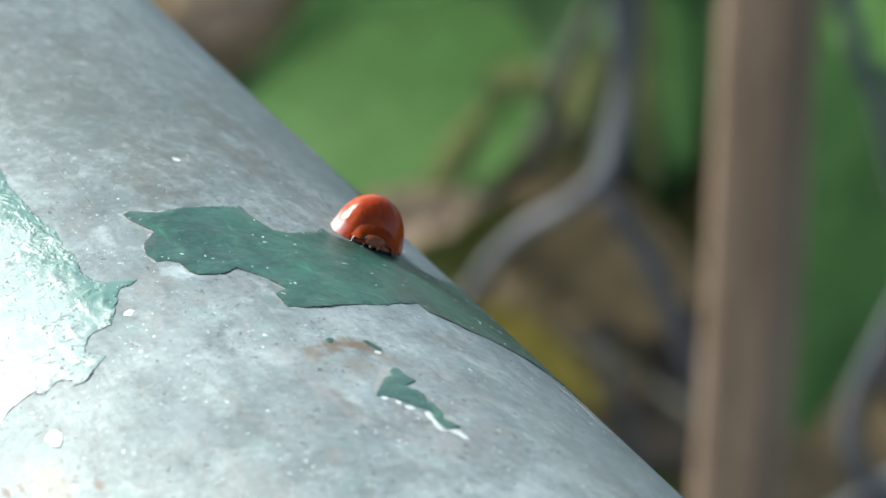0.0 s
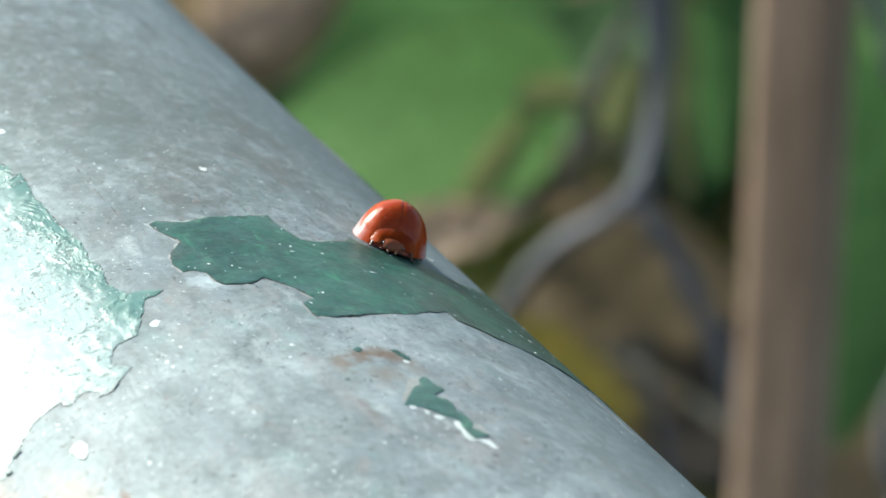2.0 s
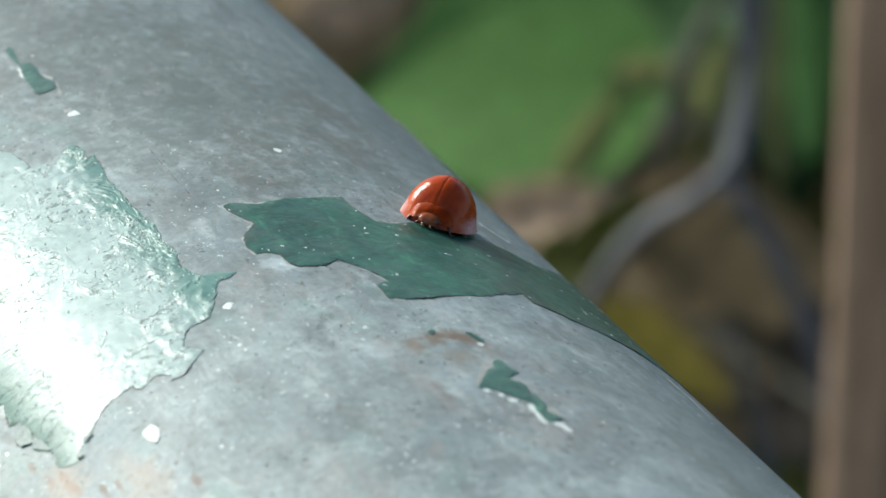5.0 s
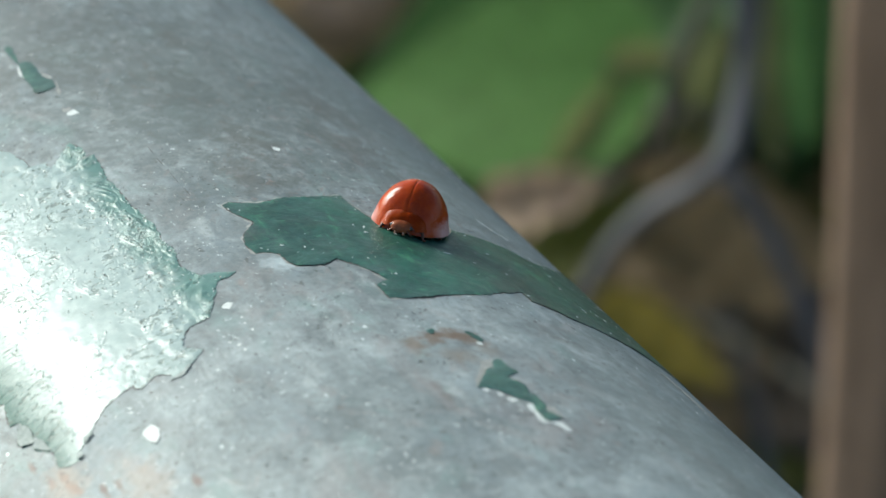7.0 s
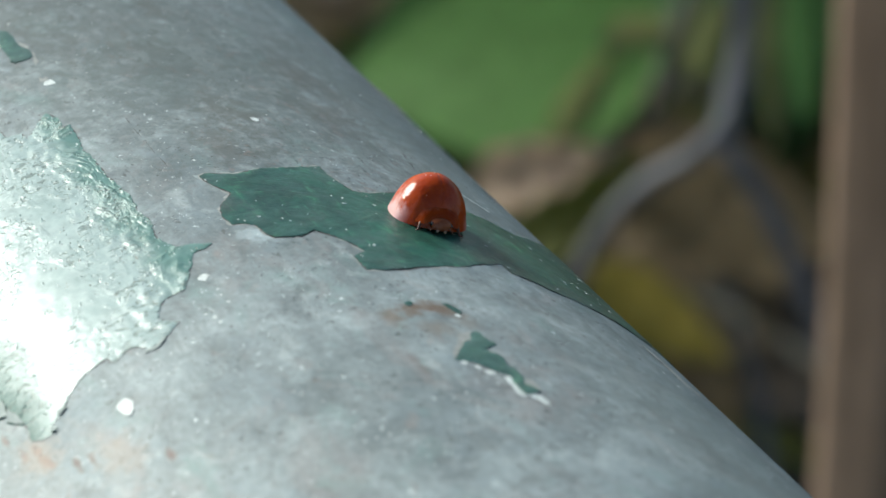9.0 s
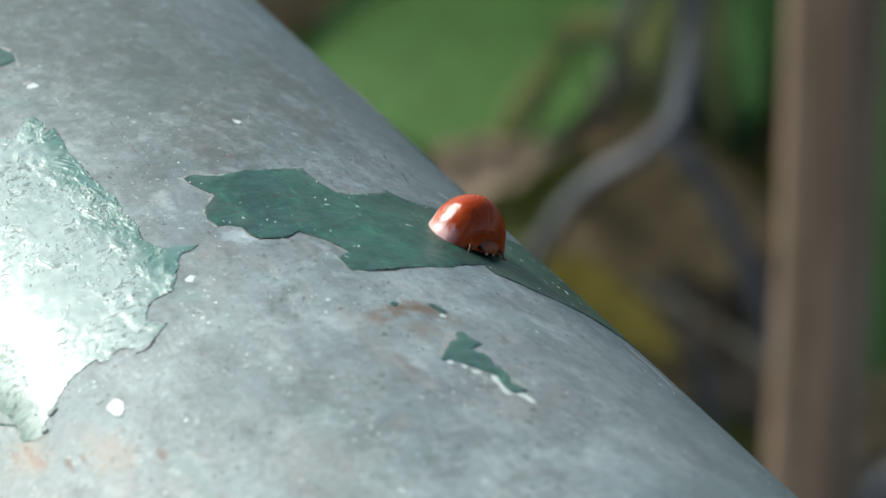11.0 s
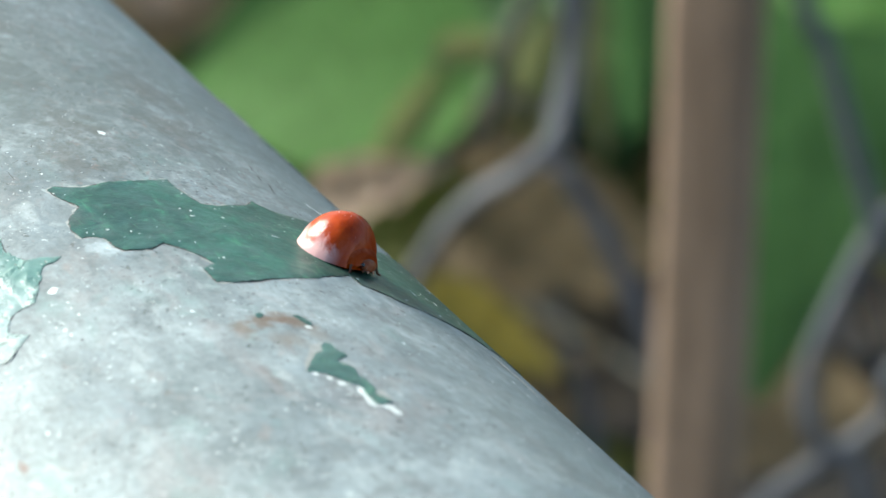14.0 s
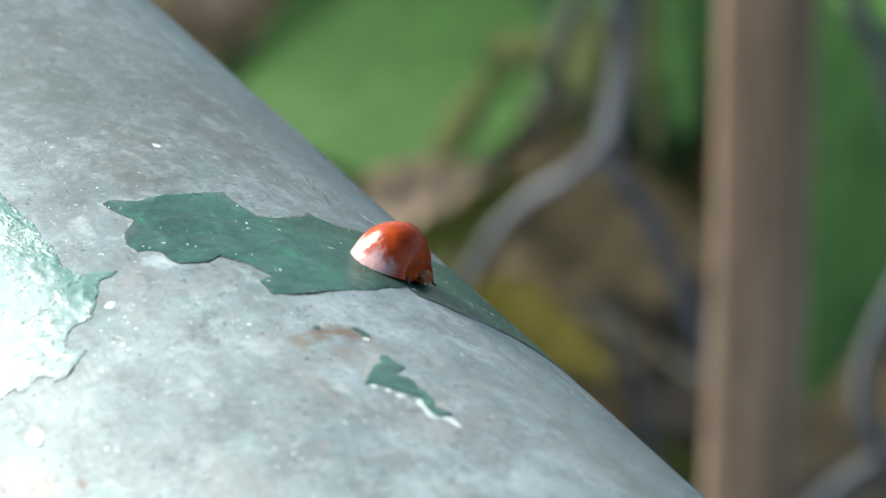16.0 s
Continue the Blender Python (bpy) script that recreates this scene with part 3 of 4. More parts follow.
pipe = make_pipe()
LONG_PATCH = [(28, 31.4), (27.7, 26.6), (27.3, 25.4), (28.6, 25.5), (30.8, 25.1), (32.5, 24.6), (32.7, 23.2), (31.4, 20), (29.9, 18.9), (31, 18.5), (31.8, 17.3), (31.4, 13.8), (31.6, 10.9), (31.8, 8.6),
              (29, 5), (24, 0), (20, -6), (34, -11), (42, -8), (45, 0), (46.5, 4), (47.1, 8.5), (47.2, 12.8), (46, 16.3), (44.2, 16.4), (47, 21.2), (48.8, 27.4), (48.6, 29.9),
              (46, 29.9), (45.1, 28.6), (43, 29.3), (40.5, 31), (41.5, 32.4), (41, 34.4), (40.1, 34.8), (38.5, 34.9), (37.8, 35.4), (37.5, 35.9), (37.5, 36.5), (36.1, 36.7), (34.6, 36.5), (33.2, 35.7),
              (31.9, 34.6), (30.2, 35.2), (28.7, 35.6), (27.8, 35.7), (27.4, 35.1), (27.9, 34.2), (28.4, 33.1)]
BIG_PATCH = [(5.6, 47.5), (7, 46.9), (9.7, 46.4), (11.1, 46.3), (11.5, 45.1), (13.2, 45.2), (10.9, 43.6), (9.5, 42.3), (11.1, 41.8), (13, 42.1), (12.8, 41.4), (15.2, 41.6), (17.8, 42), (20.1, 41.8),
             (23.6, 42), (26.3, 41.7), (29.1, 41.7), (30.9, 42), (32.7, 41.7), (35.4, 42.2), (36.5, 42.3), (38.5, 41.6), (39, 40.2), (39.7, 39), (40.2, 39.7), (40.4, 40.8), (41.3, 41.3), (42.4, 41.7),
             (43.5, 42.3), (45.4, 43.3), (45.7, 45.1), (47, 46.2), (48.1, 46.5), (48.9, 46), (49.5, 45.3), (50.5, 46.4), (51.2, 47.5), (51.6, 48.8), (50.9, 48.6), (50, 49.6), (50.7, 51.1), (50.2, 51.4),
             (49.7, 51.3), (49.8, 52.5), (50.2, 54), (51.1, 55.05), (51.85, 55.8), (52.25, 56.25), (52.8, 56.55), (52.85, 57.1), (53.2, 57.55), (53.95, 57.45),
             (54.3, 57.65), (54.2, 58.05), (54.05, 58.55), (53.75, 58.95), (53.2, 59.4), (52.3, 59.3), (51.4, 59.1), (50.8, 59.1), (49.95, 59.65), (49, 60.1), (48.3, 59.7), (47.7, 60.65), (46.95, 60.85), (45.8, 60.35), (44.6, 59.8), (44.2, 60.5),
             (41, 59.8), (40.4, 60.9), (43.6, 64.3), (39.6, 68.5), (21.7, 68.7), (2.5, 64.8), (-6.6, 56), (-2.3, 52), (5.3, 50.9)]
flake("paint_flake", LONG_PATCH, PAINT, pipe, "smooth dark green paint film with curling edge", thick=0.05, lift=0.07, reach=0.7, fray=0.16, step=0.26, seed=3)
# dark outline that paints the shadow line of the film's thickness
flake("scratch_and_shade", LONG_PATCH, DIRT_SHADE, pipe, "painted shade under the paint's edge", thick=0.014, lift=0.0, base=0.008, fray=0.12, mesh=0.9, seed=33, grow=0.13)
flake("primer_flake", LONG_PATCH, UNDERCOAT, pipe, "thin grey undercoat round the paint", thick=0.012, lift=0.0, base=0.004, fray=0.24, mesh=0.9, seed=31, grow=0.27)
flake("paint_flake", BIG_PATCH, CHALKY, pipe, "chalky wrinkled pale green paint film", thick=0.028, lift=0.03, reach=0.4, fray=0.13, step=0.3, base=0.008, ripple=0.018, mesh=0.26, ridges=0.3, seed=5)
# the same edge shadow painted finely round the chalky film
flake("scratch_and_shade", BIG_PATCH, DIRT_SHADE, pipe, "painted shade along the chalky paint's edge", thick=0.006, lift=0.0, base=0.002, fray=0.13, step=0.3, mesh=0.9, seed=34, grow=0.05)
for k, ring in enumerate(([(44.75, 59.85), (45.95, 59.4), (47.6, 59.55), (48.35, 59.7), (47.7, 60.65), (46.95, 60.8)], [(47.7, 59.45), (49, 59.1), (50.7, 59.05), (49.95, 59.65), (49.05, 60.05)], [(51.85, 55.95), (52.5, 55.9), (52.85, 56.5), (52.7, 56.85), (52.25, 56.75)], [(53.3, 57.7), (53.95, 57.4), (54.25, 57.6), (54.1, 57.9)], [(51.75, 49), (51.3, 48.75), (51.4, 48), (51.2, 47.55), (50.65, 47.05), (51, 47), (51.8, 47.85)])):
    flake("paint_flap", ring, FLAP, pipe, "pale lifted flap of the chalky paint", thick=0.03, lift=0.16, reach=0.4, base=0.05, step=0.2, fray=0.10, mesh=0.25, ripple=0.03, seed=120 + k)
flake("paint_fleck", [(56.5, 53.2), (56, 52.75), (55.9, 52.2), (56.9, 51.9), (57.75, 52.15), (58.35, 52.7), (57.75, 53.05)], PRIMER, pipe, "", thick=0.05, lift=0.12, reach=0.4, base=0.02, step=0.3, fray=0.06, mesh=0.35, seed=39)
flake("paint_flake", [(65.5, 29.9), (64.5, 29.25), (62.4, 27.8), (62.0, 27.1), (60.85, 26.7), (60.3, 26.1), (60.5, 25.8), (61.65, 25.8), (62.35, 25.45), (62.8, 25.45), (63.2, 25.95), (63.6, 26.65), (64.3, 26.65), (64.7, 26.15), (65.4, 25.95), (66.75, 26.25), (67.0, 25.9),
                      (68.3, 25.9), (69.0, 25.95), (69.8, 26.3), (70.3, 26.0), (71.15, 25.6), (71.5, 26.25), (71.8, 26.8), (71.5, 27.1), (70.6, 27.15), (69.8, 27.1), (68.9, 26.9), (68.2, 26.9), (67.7, 27.45), (67.0, 28.0), (66.5, 28.3), (66.0, 28.6), (65.6, 29.3)],
      WORN_PAINT, pipe, "small greyed green paint chip", base=0.02, thick=0.05, lift=0.06, step=0.22, fray=0.07, mesh=0.4, seed=8)
flake("primer_flake", [(68.55, 27.3), (68.7, 26.75), (69.9, 27.0), (70.7, 27.05), (71.6, 27.0), (72.1, 26.95), (71.9, 27.5), (71.3, 27.65), (70.2, 27.4), (69.6, 27.5)], PRIMER, pipe, "pale exposed primer", thick=0.03, lift=0.02, base=0.004, step=0.2, fray=0.07, mesh=0.4, seed=90)
for k, ring in enumerate(([(67.4, 28.4), (67.5, 27.9), (67.9, 27.6), (68.15, 28.3)], [(66.4, 28.75), (66.7, 28.4), (67.2, 28.6), (66.9, 28.85)], [(68.85, 25.95), (69.2, 25.3), (70.65, 25.4), (71.25, 25.5), (70.4, 26.0), (69.8, 26.3)])):
    flake("primer_flake", ring, PRIMER if k < 2 else UNDERCOAT, pipe, "pale exposed primer", thick=0.02, lift=0.0, base=0.003, step=0.2, fray=0.08, mesh=0.4, seed=95 + k)
flake("primer_flake", [(71.85, 27.0), (71.55, 26.3), (71.9, 25.9), (72.8, 25.85), (73.6, 25.9), (73.5, 26.35), (72.7, 26.5)], PRIMER, pipe, "pale exposed primer", thick=0.03, lift=0.02, base=0.005, step=0.2, fray=0.09, mesh=0.4, seed=91)
flake("primer_flake", [(60.9, 27.7), (60.4, 26.5), (61.6, 27.0), (62.3, 27.1), (62.7, 27.8), (64.6, 29.2), (65.4, 30.0), (63.7, 29.25), (62.1, 28.2)], UNDERCOAT, pipe, "pale exposed primer", thick=0.012, lift=0.0, base=0.003, step=0.25, fray=0.1, mesh=0.4, seed=10)
flake("paint_fleck", [(55.0, 29.6), (54.6, 29.1), (54.8, 28.8), (55.4, 29.1), (55.6, 29.5)], PAINT, pipe, "", thick=0.03, lift=0.0, step=0.3, fray=0.03, mesh=0.4, seed=13)
flake("paint_fleck", [(55.2, 26.6), (55.2, 26.1), (56.1, 25.7), (56.8, 25.6), (57.2, 26.0), (56.5, 26.3)], PAINT, pipe, "", thick=0.03, lift=0.0, step=0.3, fray=0.03, mesh=0.4, seed=14)
# shade inside the cracks, laid on as thin dark slivers
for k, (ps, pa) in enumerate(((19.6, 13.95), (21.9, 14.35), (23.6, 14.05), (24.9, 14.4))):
    flake("scratch_and_shade", [(ps - 0.9, pa + 0.0), (ps - 0.2, pa - 0.1), (ps + 0.3, pa + 0.12), (ps + 0.9, pa + 0.2), (ps + 0.3, pa + 0.3), (ps - 0.3, pa + 0.12)], DIRT_SHADE, pipe, "painted shade in a crack", thick=0.006, lift=0.0, base=0.003, step=0.25, fray=0.09, mesh=0.5, seed=60 + k)
flake("paint_flake", [(-11.98, 40.95), (-12.44, 40.64), (-12.07, 40.35), (-11.04, 40.48), (-10.24, 40.54), (-8.77, 40.82), (-8.2, 40.8), (-8.42, 40.37), (-7.99, 40.0), (-6.65, 39.89), (-5.36, 40.01), (-4.23, 39.98), (-3.4, 39.6), (-2.59, 39.62), (-1.81, 39.68), (-1.44, 40.1), (-1.41, 40.76), (-1.3, 41.46), (-1.88, 41.67), (-2.69, 41.5), (-4.0, 41.42), (-5.09, 41.42), (-6.56, 41.19), (-8.04, 40.95), (-9.47, 41.0), (-10.69, 41.11)], WORN_PAINT, pipe, "small greyed green paint chip", base=0.015, thick=0.04, lift=0.05, step=0.2, fray=0.08, mesh=0.4, seed=11)
for k, ring in enumerate(([(-7.95, 41.19), (-7.6, 41.1), (-6.37, 41.3), (-5.12, 41.46), (-5.51, 41.58), (-6.54, 41.5)], [(-5.36, 40.01), (-4.59, 39.91), (-3.51, 39.56), (-4.2, 39.38), (-4.83, 39.68)], [(-2.72, 39.42), (-1.91, 39.44), (-0.27, 39.79), (0.11, 40.02), (-1.34, 39.78)], [(2.58, 40.65), (3.04, 40.4), (3.06, 40.01), (3.64, 40.31), (3.55, 40.78)])):
    flake("primer_flake", ring, UNDERCOAT if k else PRIMER, pipe, "pale exposed primer", thick=0.015, lift=0.0, base=0.003, step=0.2, fray=0.1, mesh=0.4, seed=140 + k)
flake("paint_flake", [(-12.0, 1.4), (-8.0, 1.0), (-1.0, 2.2), (3.0, 0.5), (0.0, -4.0), (-12.0, -4.0)], PAINT, pipe, "dark green paint left on the far flank", lift=0.04, seed=12)


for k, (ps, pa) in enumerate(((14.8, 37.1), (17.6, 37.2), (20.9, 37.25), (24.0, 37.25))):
    flake("scratch_and_shade", [(ps - 1.3, pa), (ps, pa - 0.03), (ps + 1.2, pa + 0.06), (ps, pa + 0.06)], DIRT_SHADE, pipe, "fine dark scratch", thick=0.003, lift=0.0, base=0.002, step=0.4, fray=0.03, mesh=0.5, seed=70 + k)
flake("paint_fleck", [(24.6, 11.2), (25.6, 10.4), (26.3, 9.6), (26.9, 8.7), (27.2, 9.1), (26.4, 10.0), (25.5, 11.0)], PRIMER, pipe, "", thick=0.02, lift=0.0, step=0.3, fray=0.08, mesh=0.4, base=0.004, seed=17)


flake("primer_flake", [(50.4, 5.3), (51.1, 4.6), (52.8, 4.1), (54.6, 3.9), (56.2, 3.8), (58.3, 3.0), (58.4, 3.7), (56.1, 4.6), (54.6, 4.7), (52.8, 5.0), (51.4, 5.4)], UNDERCOAT, pipe, "pale torn edge of the paint", thick=0.05, lift=0.05, base=0.02, step=0.25, fray=0.16, mesh=0.4, seed=93)


def make_flecks():
    rnd = random.Random(4)
    places = [(17.0, 27.0, 0.55), (4.1, 40.2, 0.7), (44.6, 41.6, 0.6), (57.4, 26.2, 0.4), (65.9, 29.3, 0.4), (34.2, 12.2, 0.3), (44.3, 10.9, 0.25)]
    places += [(p, q, rnd.uniform(0.12, 0.24)) for p, q in ((47.0, 41.3), (48.0, 41.4), (49.3, 41.3), (47.7, 43.5), (48.9, 43.5), (50.0, 43.4), (50.9, 43.0), (51.9, 42.9))]
    dots = [(49.9, 42.9, 0.14), (53.1, 42.5, 0.14)]
    places += [(rnd.uniform(52, 80), rnd.uniform(3, 8), rnd.uniform(0.1, 0.22)) for _ in range(10)]
    for i, (s, a, size) in enumerate(places + dots):
        k = rnd.randint(5, 8)
        ring = [(s + size * rnd.uniform(0.6, 1.1) * math.cos(6.283 * j / k), a + size * rnd.uniform(0.4, 1.0) * math.sin(6.283 * j / k)) for j in range(k)]
        flake("paint_fleck" if i < len(places) else "dirt_speck", ring, PRIMER if i < len(places) else DIRT_SHADE, pipe, "", thick=0.025, lift=0.0, step=0.25, fray=0.09, mesh=0.5, base=0.004, seed=40 + i)


make_flecks()


def inside(p, outline):
    hit = False
    for (x0, y0), (x1, y1) in zip(outline, outline[1:] + outline[:1]):
        if (y0 > p[1]) != (y1 > p[1]) and p[0] < (x1 - x0) * (p[1] - y0) / (y1 - y0) + x0:
            hit = not hit
    return hit


def scatter(name, label, material, count, seed, wanted, size, lift, height, stretch=(0.9, 2.2), skew=1.57):
    """Countless crumbs on the pipe's skin, in one mesh: little many-sided humps that gather where wanted(s, a) is high."""
    rnd = random.Random(seed)
    verts, faces = [], []
    made = 0
    while made < count:
        s, a = rnd.uniform(-34, 92), rnd.uniform(1, 66)
        if rnd.random() > wanted(s, a):
            continue
        made += 1
        r = size * math.exp(rnd.gauss(0, 0.33))
        k, turn, long = rnd.randint(5, 7), rnd.uniform(0, 6.28), rnd.uniform(*stretch)
        base, h = len(verts), height * rnd.uniform(0.5, 1.3)
        way = rnd.uniform(-skew, skew)
        for j in range(k):
            u = 6.283 * j / k + turn
            q = r * rnd.uniform(0.55, 1.15)
            x, y = q * math.cos(u) * long, q * math.sin(u)
            x, y = x * math.cos(way) - y * math.sin(way), x * math.sin(way) + y * math.cos(way)
            verts.append(on_pipe(s + x, a + y, lift - 0.01))
            verts.append(on_pipe(s + 0.7 * x, a + 0.7 * y, lift + h * rnd.uniform(0.6, 1.2)))
        for j in range(k):
            n = (j + 1) % k
            faces.append((base + 2 * j, base + 2 * n, base + 2 * n + 1, base + 2 * j + 1))
        faces.append(tuple(base + 2 * j + 1 for j in range(k)))
    me = bpy.data.meshes.new(name)
    me.from_pydata([tuple(v) for v in verts], [], faces)
    me.materials.append(material)
    ob = new(name, me)
    ob.parent = pipe
    tagged(ob, label, kind="stuff")


def bare(s, a):
    if inside((s, a), LONG_PATCH) or inside((s, a), BIG_PATCH):
        return 0.0
    sparse = 0.3 if a > 38 or s > 55 else 1.0
    return sparse * max(0.04, min(1.0, 0.45 + 2.2 * noise.noise((s * 0.13, a * 0.17, 3.3)) + 1.0 * noise.noise((s * 0.5, a * 0.6, 1.3))))


def on_long(s, a):
    return 0.5 + noise.noise((s * 0.3, a * 0.3, 8.0)) if inside((s, a), LONG_PATCH) else 0.0


def on_big(s, a):
    if not inside((s, a), BIG_PATCH):
        return 0.0
    rim = max(0.0, 1.0 - (a - 41.0) / 8.5) ** 1.3
    return max(0.0, (0.12 + rim) * (0.7 + 1.6 * noise.noise((s * 0.35, a * 0.45, 5.0))))


scatter("oxide_specks", "pale oxide specks on the bare zinc", PRIMER, 380, 101, bare, 0.05, 0.0, 0.025)
scatter("dark_specks", "dark dirt specks on the bare zinc", DIRT_SHADE, 1200, 102, bare, 0.07, 0.0, 0.010)
scatter("chalk_specks", "pale chalky specks on the dark paint", PRIMER, 60, 103, on_long, 0.075, 0.09, 0.02, (1.2, 3.4))
scatter("paint_crust", "pale crust of burst paint", PRIMER, 260, 104, on_big, 0.05, 0.06, 0.035, (1.6, 3.6), 0.45)
scatter("scaling_paint", "lifted scales of the chalky paint", CHALKY, 240, 107, on_big, 0.11, 0.05, 0.05, (1.8, 4.0), 0.4)
scatter("pitting", "brown pits in the chalky paint", PITS, 420, 105, on_big, 0.045, 0.06, 0.02, (1.2, 3.4), 0.6)


# ---- fence post that the pipe braces, and the wire mesh behind ----
def make_post(x, y, top):
    root = new("fence_post")
    tagged(root, "grey galvanised steel post standing in soil", "post", "posts that carry the pipe")
    bm = tube([(x, y, -0.05), (x, y, top - 0.004), (x, y, top)], [0.038, 0.038, 0.034], 48)
    part("post_tube", bm, ZINC, root)


make_post(-0.213, 0.785, 0.62)
make_post(0.224, -0.235, 0.64)


def make_fence():
    root = new("chain_link_fence")
    tagged(root, "loose grey wire chain-link fence behind the pipe", "fence")
    lines = [
        [(0.0758, 1.029, 0.82), (0.0658, 1.029, 0.5406), (0.0665, 1.0304, 0.3656), (0.07, 1.0304, 0.3222), (0.0725, 1.029, 0.3026), (0.0721, 1.0276, 0.2865), (0.068, 1.0262, 0.2757), (0.0602, 1.0262, 0.2676), (0.0517, 1.0495, 0.2506), (0.0436, 1.0752, 0.2284), (0.039, 1.1009, 0.2059), (0.0343, 1.1214, 0.1832), (0.0078, 1.1522, 0.1159), (0.0, 1.0304, 0.1626), (0.042, 1.0304, 0.0786), (0.054, 1.0304, -0.03)],
        [(0.08, 1.0346, 0.82), (0.07, 1.0346, 0.5406), (0.0693, 1.036, 0.3656), (0.0735, 1.036, 0.3208), (0.0728, 1.0346, 0.2956), (0.0693, 1.0346, 0.2781), (0.0704, 1.0346, 0.2660), (0.0732, 1.0318, 0.2625), (0.0802, 1.0304, 0.2510), (0.0872, 1.029, 0.2358), (0.0928, 1.029, 0.2201), (0.1000, 1.0304, 0.197), (0.112, 1.0304, 0.171), (0.1204, 1.0304, 0.1598), (0.098, 1.0304, 0.0786), (0.11, 1.0304, -0.03)],
        [(0.129, 1.33, 0.82), (0.119, 1.33, 0.5406), (0.105, 1.33, 0.2886), (0.0823, 1.33, 0.1969), (0.0717, 1.33, 0.171), (0.0672, 1.33, 0.15), (0.0666, 1.33, 0.1346), (0.0742, 1.33, 0.1164), (0.098, 1.33, 0.0506), (0.11, 1.33, -0.03)],
        [(0.122, 1.029, 0.82), (0.112, 1.029, 0.5406), (0.1036, 1.029, 0.4146), (0.1271, 1.029, 0.3163), (0.134, 1.029, 0.2998), (0.1403, 1.029, 0.2787), (0.146, 1.0276, 0.2602), (0.1506, 1.0262, 0.2466), (0.1575, 1.0262, 0.2424), (0.21, 1.029, 0.1766), (0.154, 1.029, 0.0646), (0.166, 1.029, -0.03)],
        [(0.22, 1.0346, 0.82), (0.21, 1.0346, 0.5406), (0.182, 1.0346, 0.3726), (0.1652, 1.0346, 0.2676), (0.1506, 1.0346, 0.2483), (0.141, 1.0318, 0.2291), (0.1345, 1.0304, 0.2117), (0.1341, 1.0276, 0.1989), (0.139, 1.0262, 0.1888), (0.1463, 1.0262, 0.185), (0.161, 1.029, 0.1416), (0.224, 1.029, 0.0506), (0.236, 1.029, -0.03)],
        [(0.21, 1.0304, 0.2536), (0.1596, 1.0304, 0.213), (0.1551, 1.0304, 0.1984), (0.1484, 1.0332, 0.1889), (0.1386, 1.0346, 0.1809), (0.126, 1.0332, 0.1713), (0.1134, 1.0318, 0.1514), (0.07, 1.0318, 0.0646), (0.082, 1.0318, -0.03)],
    ]
    for pts in lines:
        p = bend(pts, 8)
        part("wire", tube(p, [0.0025] * len(p), 12), WIRE, root)


make_fence()


def make_cane():
    """A stake-like stem: flat-faced with rounded corners, its broad face turned a little towards the open side."""
    root = new("cane")
    tagged(root, "upright brown woody cane beside the wire fence", "cane")
    bm = bmesh.new()
    sides, rings, turn = 36, [], radians(-38)
    for k in range(87):
        z = -0.03 + k * 0.01
        wob = 0.0007 * noise.noise((z * 9, 0.4, 0.2))
        cx, cy = 0.1026 + 0.010 * (z - 0.26) + wob, 0.991
        ring = []
        for i in range(sides):
            u = 2 * math.pi * i / sides
            c, d = math.cos(u), math.sin(u)
            r = (abs(c / 0.0122) ** 4.5 + abs(d / 0.0052) ** 4.5) ** (-1 / 4.5)
            r *= 1 + 0.035 * noise.noise((c * 2.2, d * 2.2, z * 22)) + 0.02 * noise.noise((c * 6, d * 6, z * 60))
            x, y = r * c, r * d
            ring.append(bm.verts.new((cx + x * math.cos(turn) - y * math.sin(turn), cy + x * math.sin(turn) + y * math.cos(turn), z)))
        rings.append(ring)
    for p, q in zip(rings, rings[1:]):
        for i in range(sides):
            bm.faces.new((p[i], p[(i + 1) % sides], q[(i + 1) % sides], q[i]))
    bm.faces.new(rings[0])
    bm.faces.new(rings[-1])
    part("bark", bm, WOOD, root)


make_cane()


# ---- leaves behind the fence ----
TO_EYE = Vector((0, -0.899, 0.438))


def leaf_part(name, root, place, length, width, lean, tilt, material, label="", **shape):
    """A leaf whose middle lies at a place; lean: turn of its tip from straight up, clockwise; tilt: how its face turns off the viewer's side."""
    up = Vector((math.sin(radians(lean)), 0.438 * math.cos(radians(lean)), 0.899 * math.cos(radians(lean))))
    m = facing(place, TO_EYE + Vector(tilt), up, -length / 2)
    ob = part(name, blade(length, width, **shape), material, root, label)
    ob.matrix_basis = m
    return m


def make_plant(name, label, category, leaves, foot, stem=()):
    root = new(name)
    tagged(root, label, category)
    for i, (place, length, width, lean, tilt, mat, lab, shape) in enumerate(leaves):
        m = leaf_part("leaf", root, place, length, width, lean, tilt, mat, lab, seed=i + len(leaves) * 7, **shape)
        a = m @ Vector((0, 0, 0))
        f = Vector(foot)
        mid = a.lerp(f, 0.5) + Vector((0.006 * (i % 3 - 1), 0.04, 0.02))
        p = bend([a, a.lerp(mid, 0.4) + Vector((0, 0.012, 0)), mid, f], 6)
        part("stalk", tube(p, [0.0009 + 0.0012 * k / len(p) for k in range(len(p))], 8), DRY_STEM if stem else STEM, root)
    if stem:
        p = bend([Vector(q) for q in stem] + [Vector(foot)], 6)
        part("stem", tube(p, [0.0012 + 0.0016 * min(1, 3 * k / len(p)) for k in range(len(p))], 10), DRY_STEM, root, "dark dead stem")


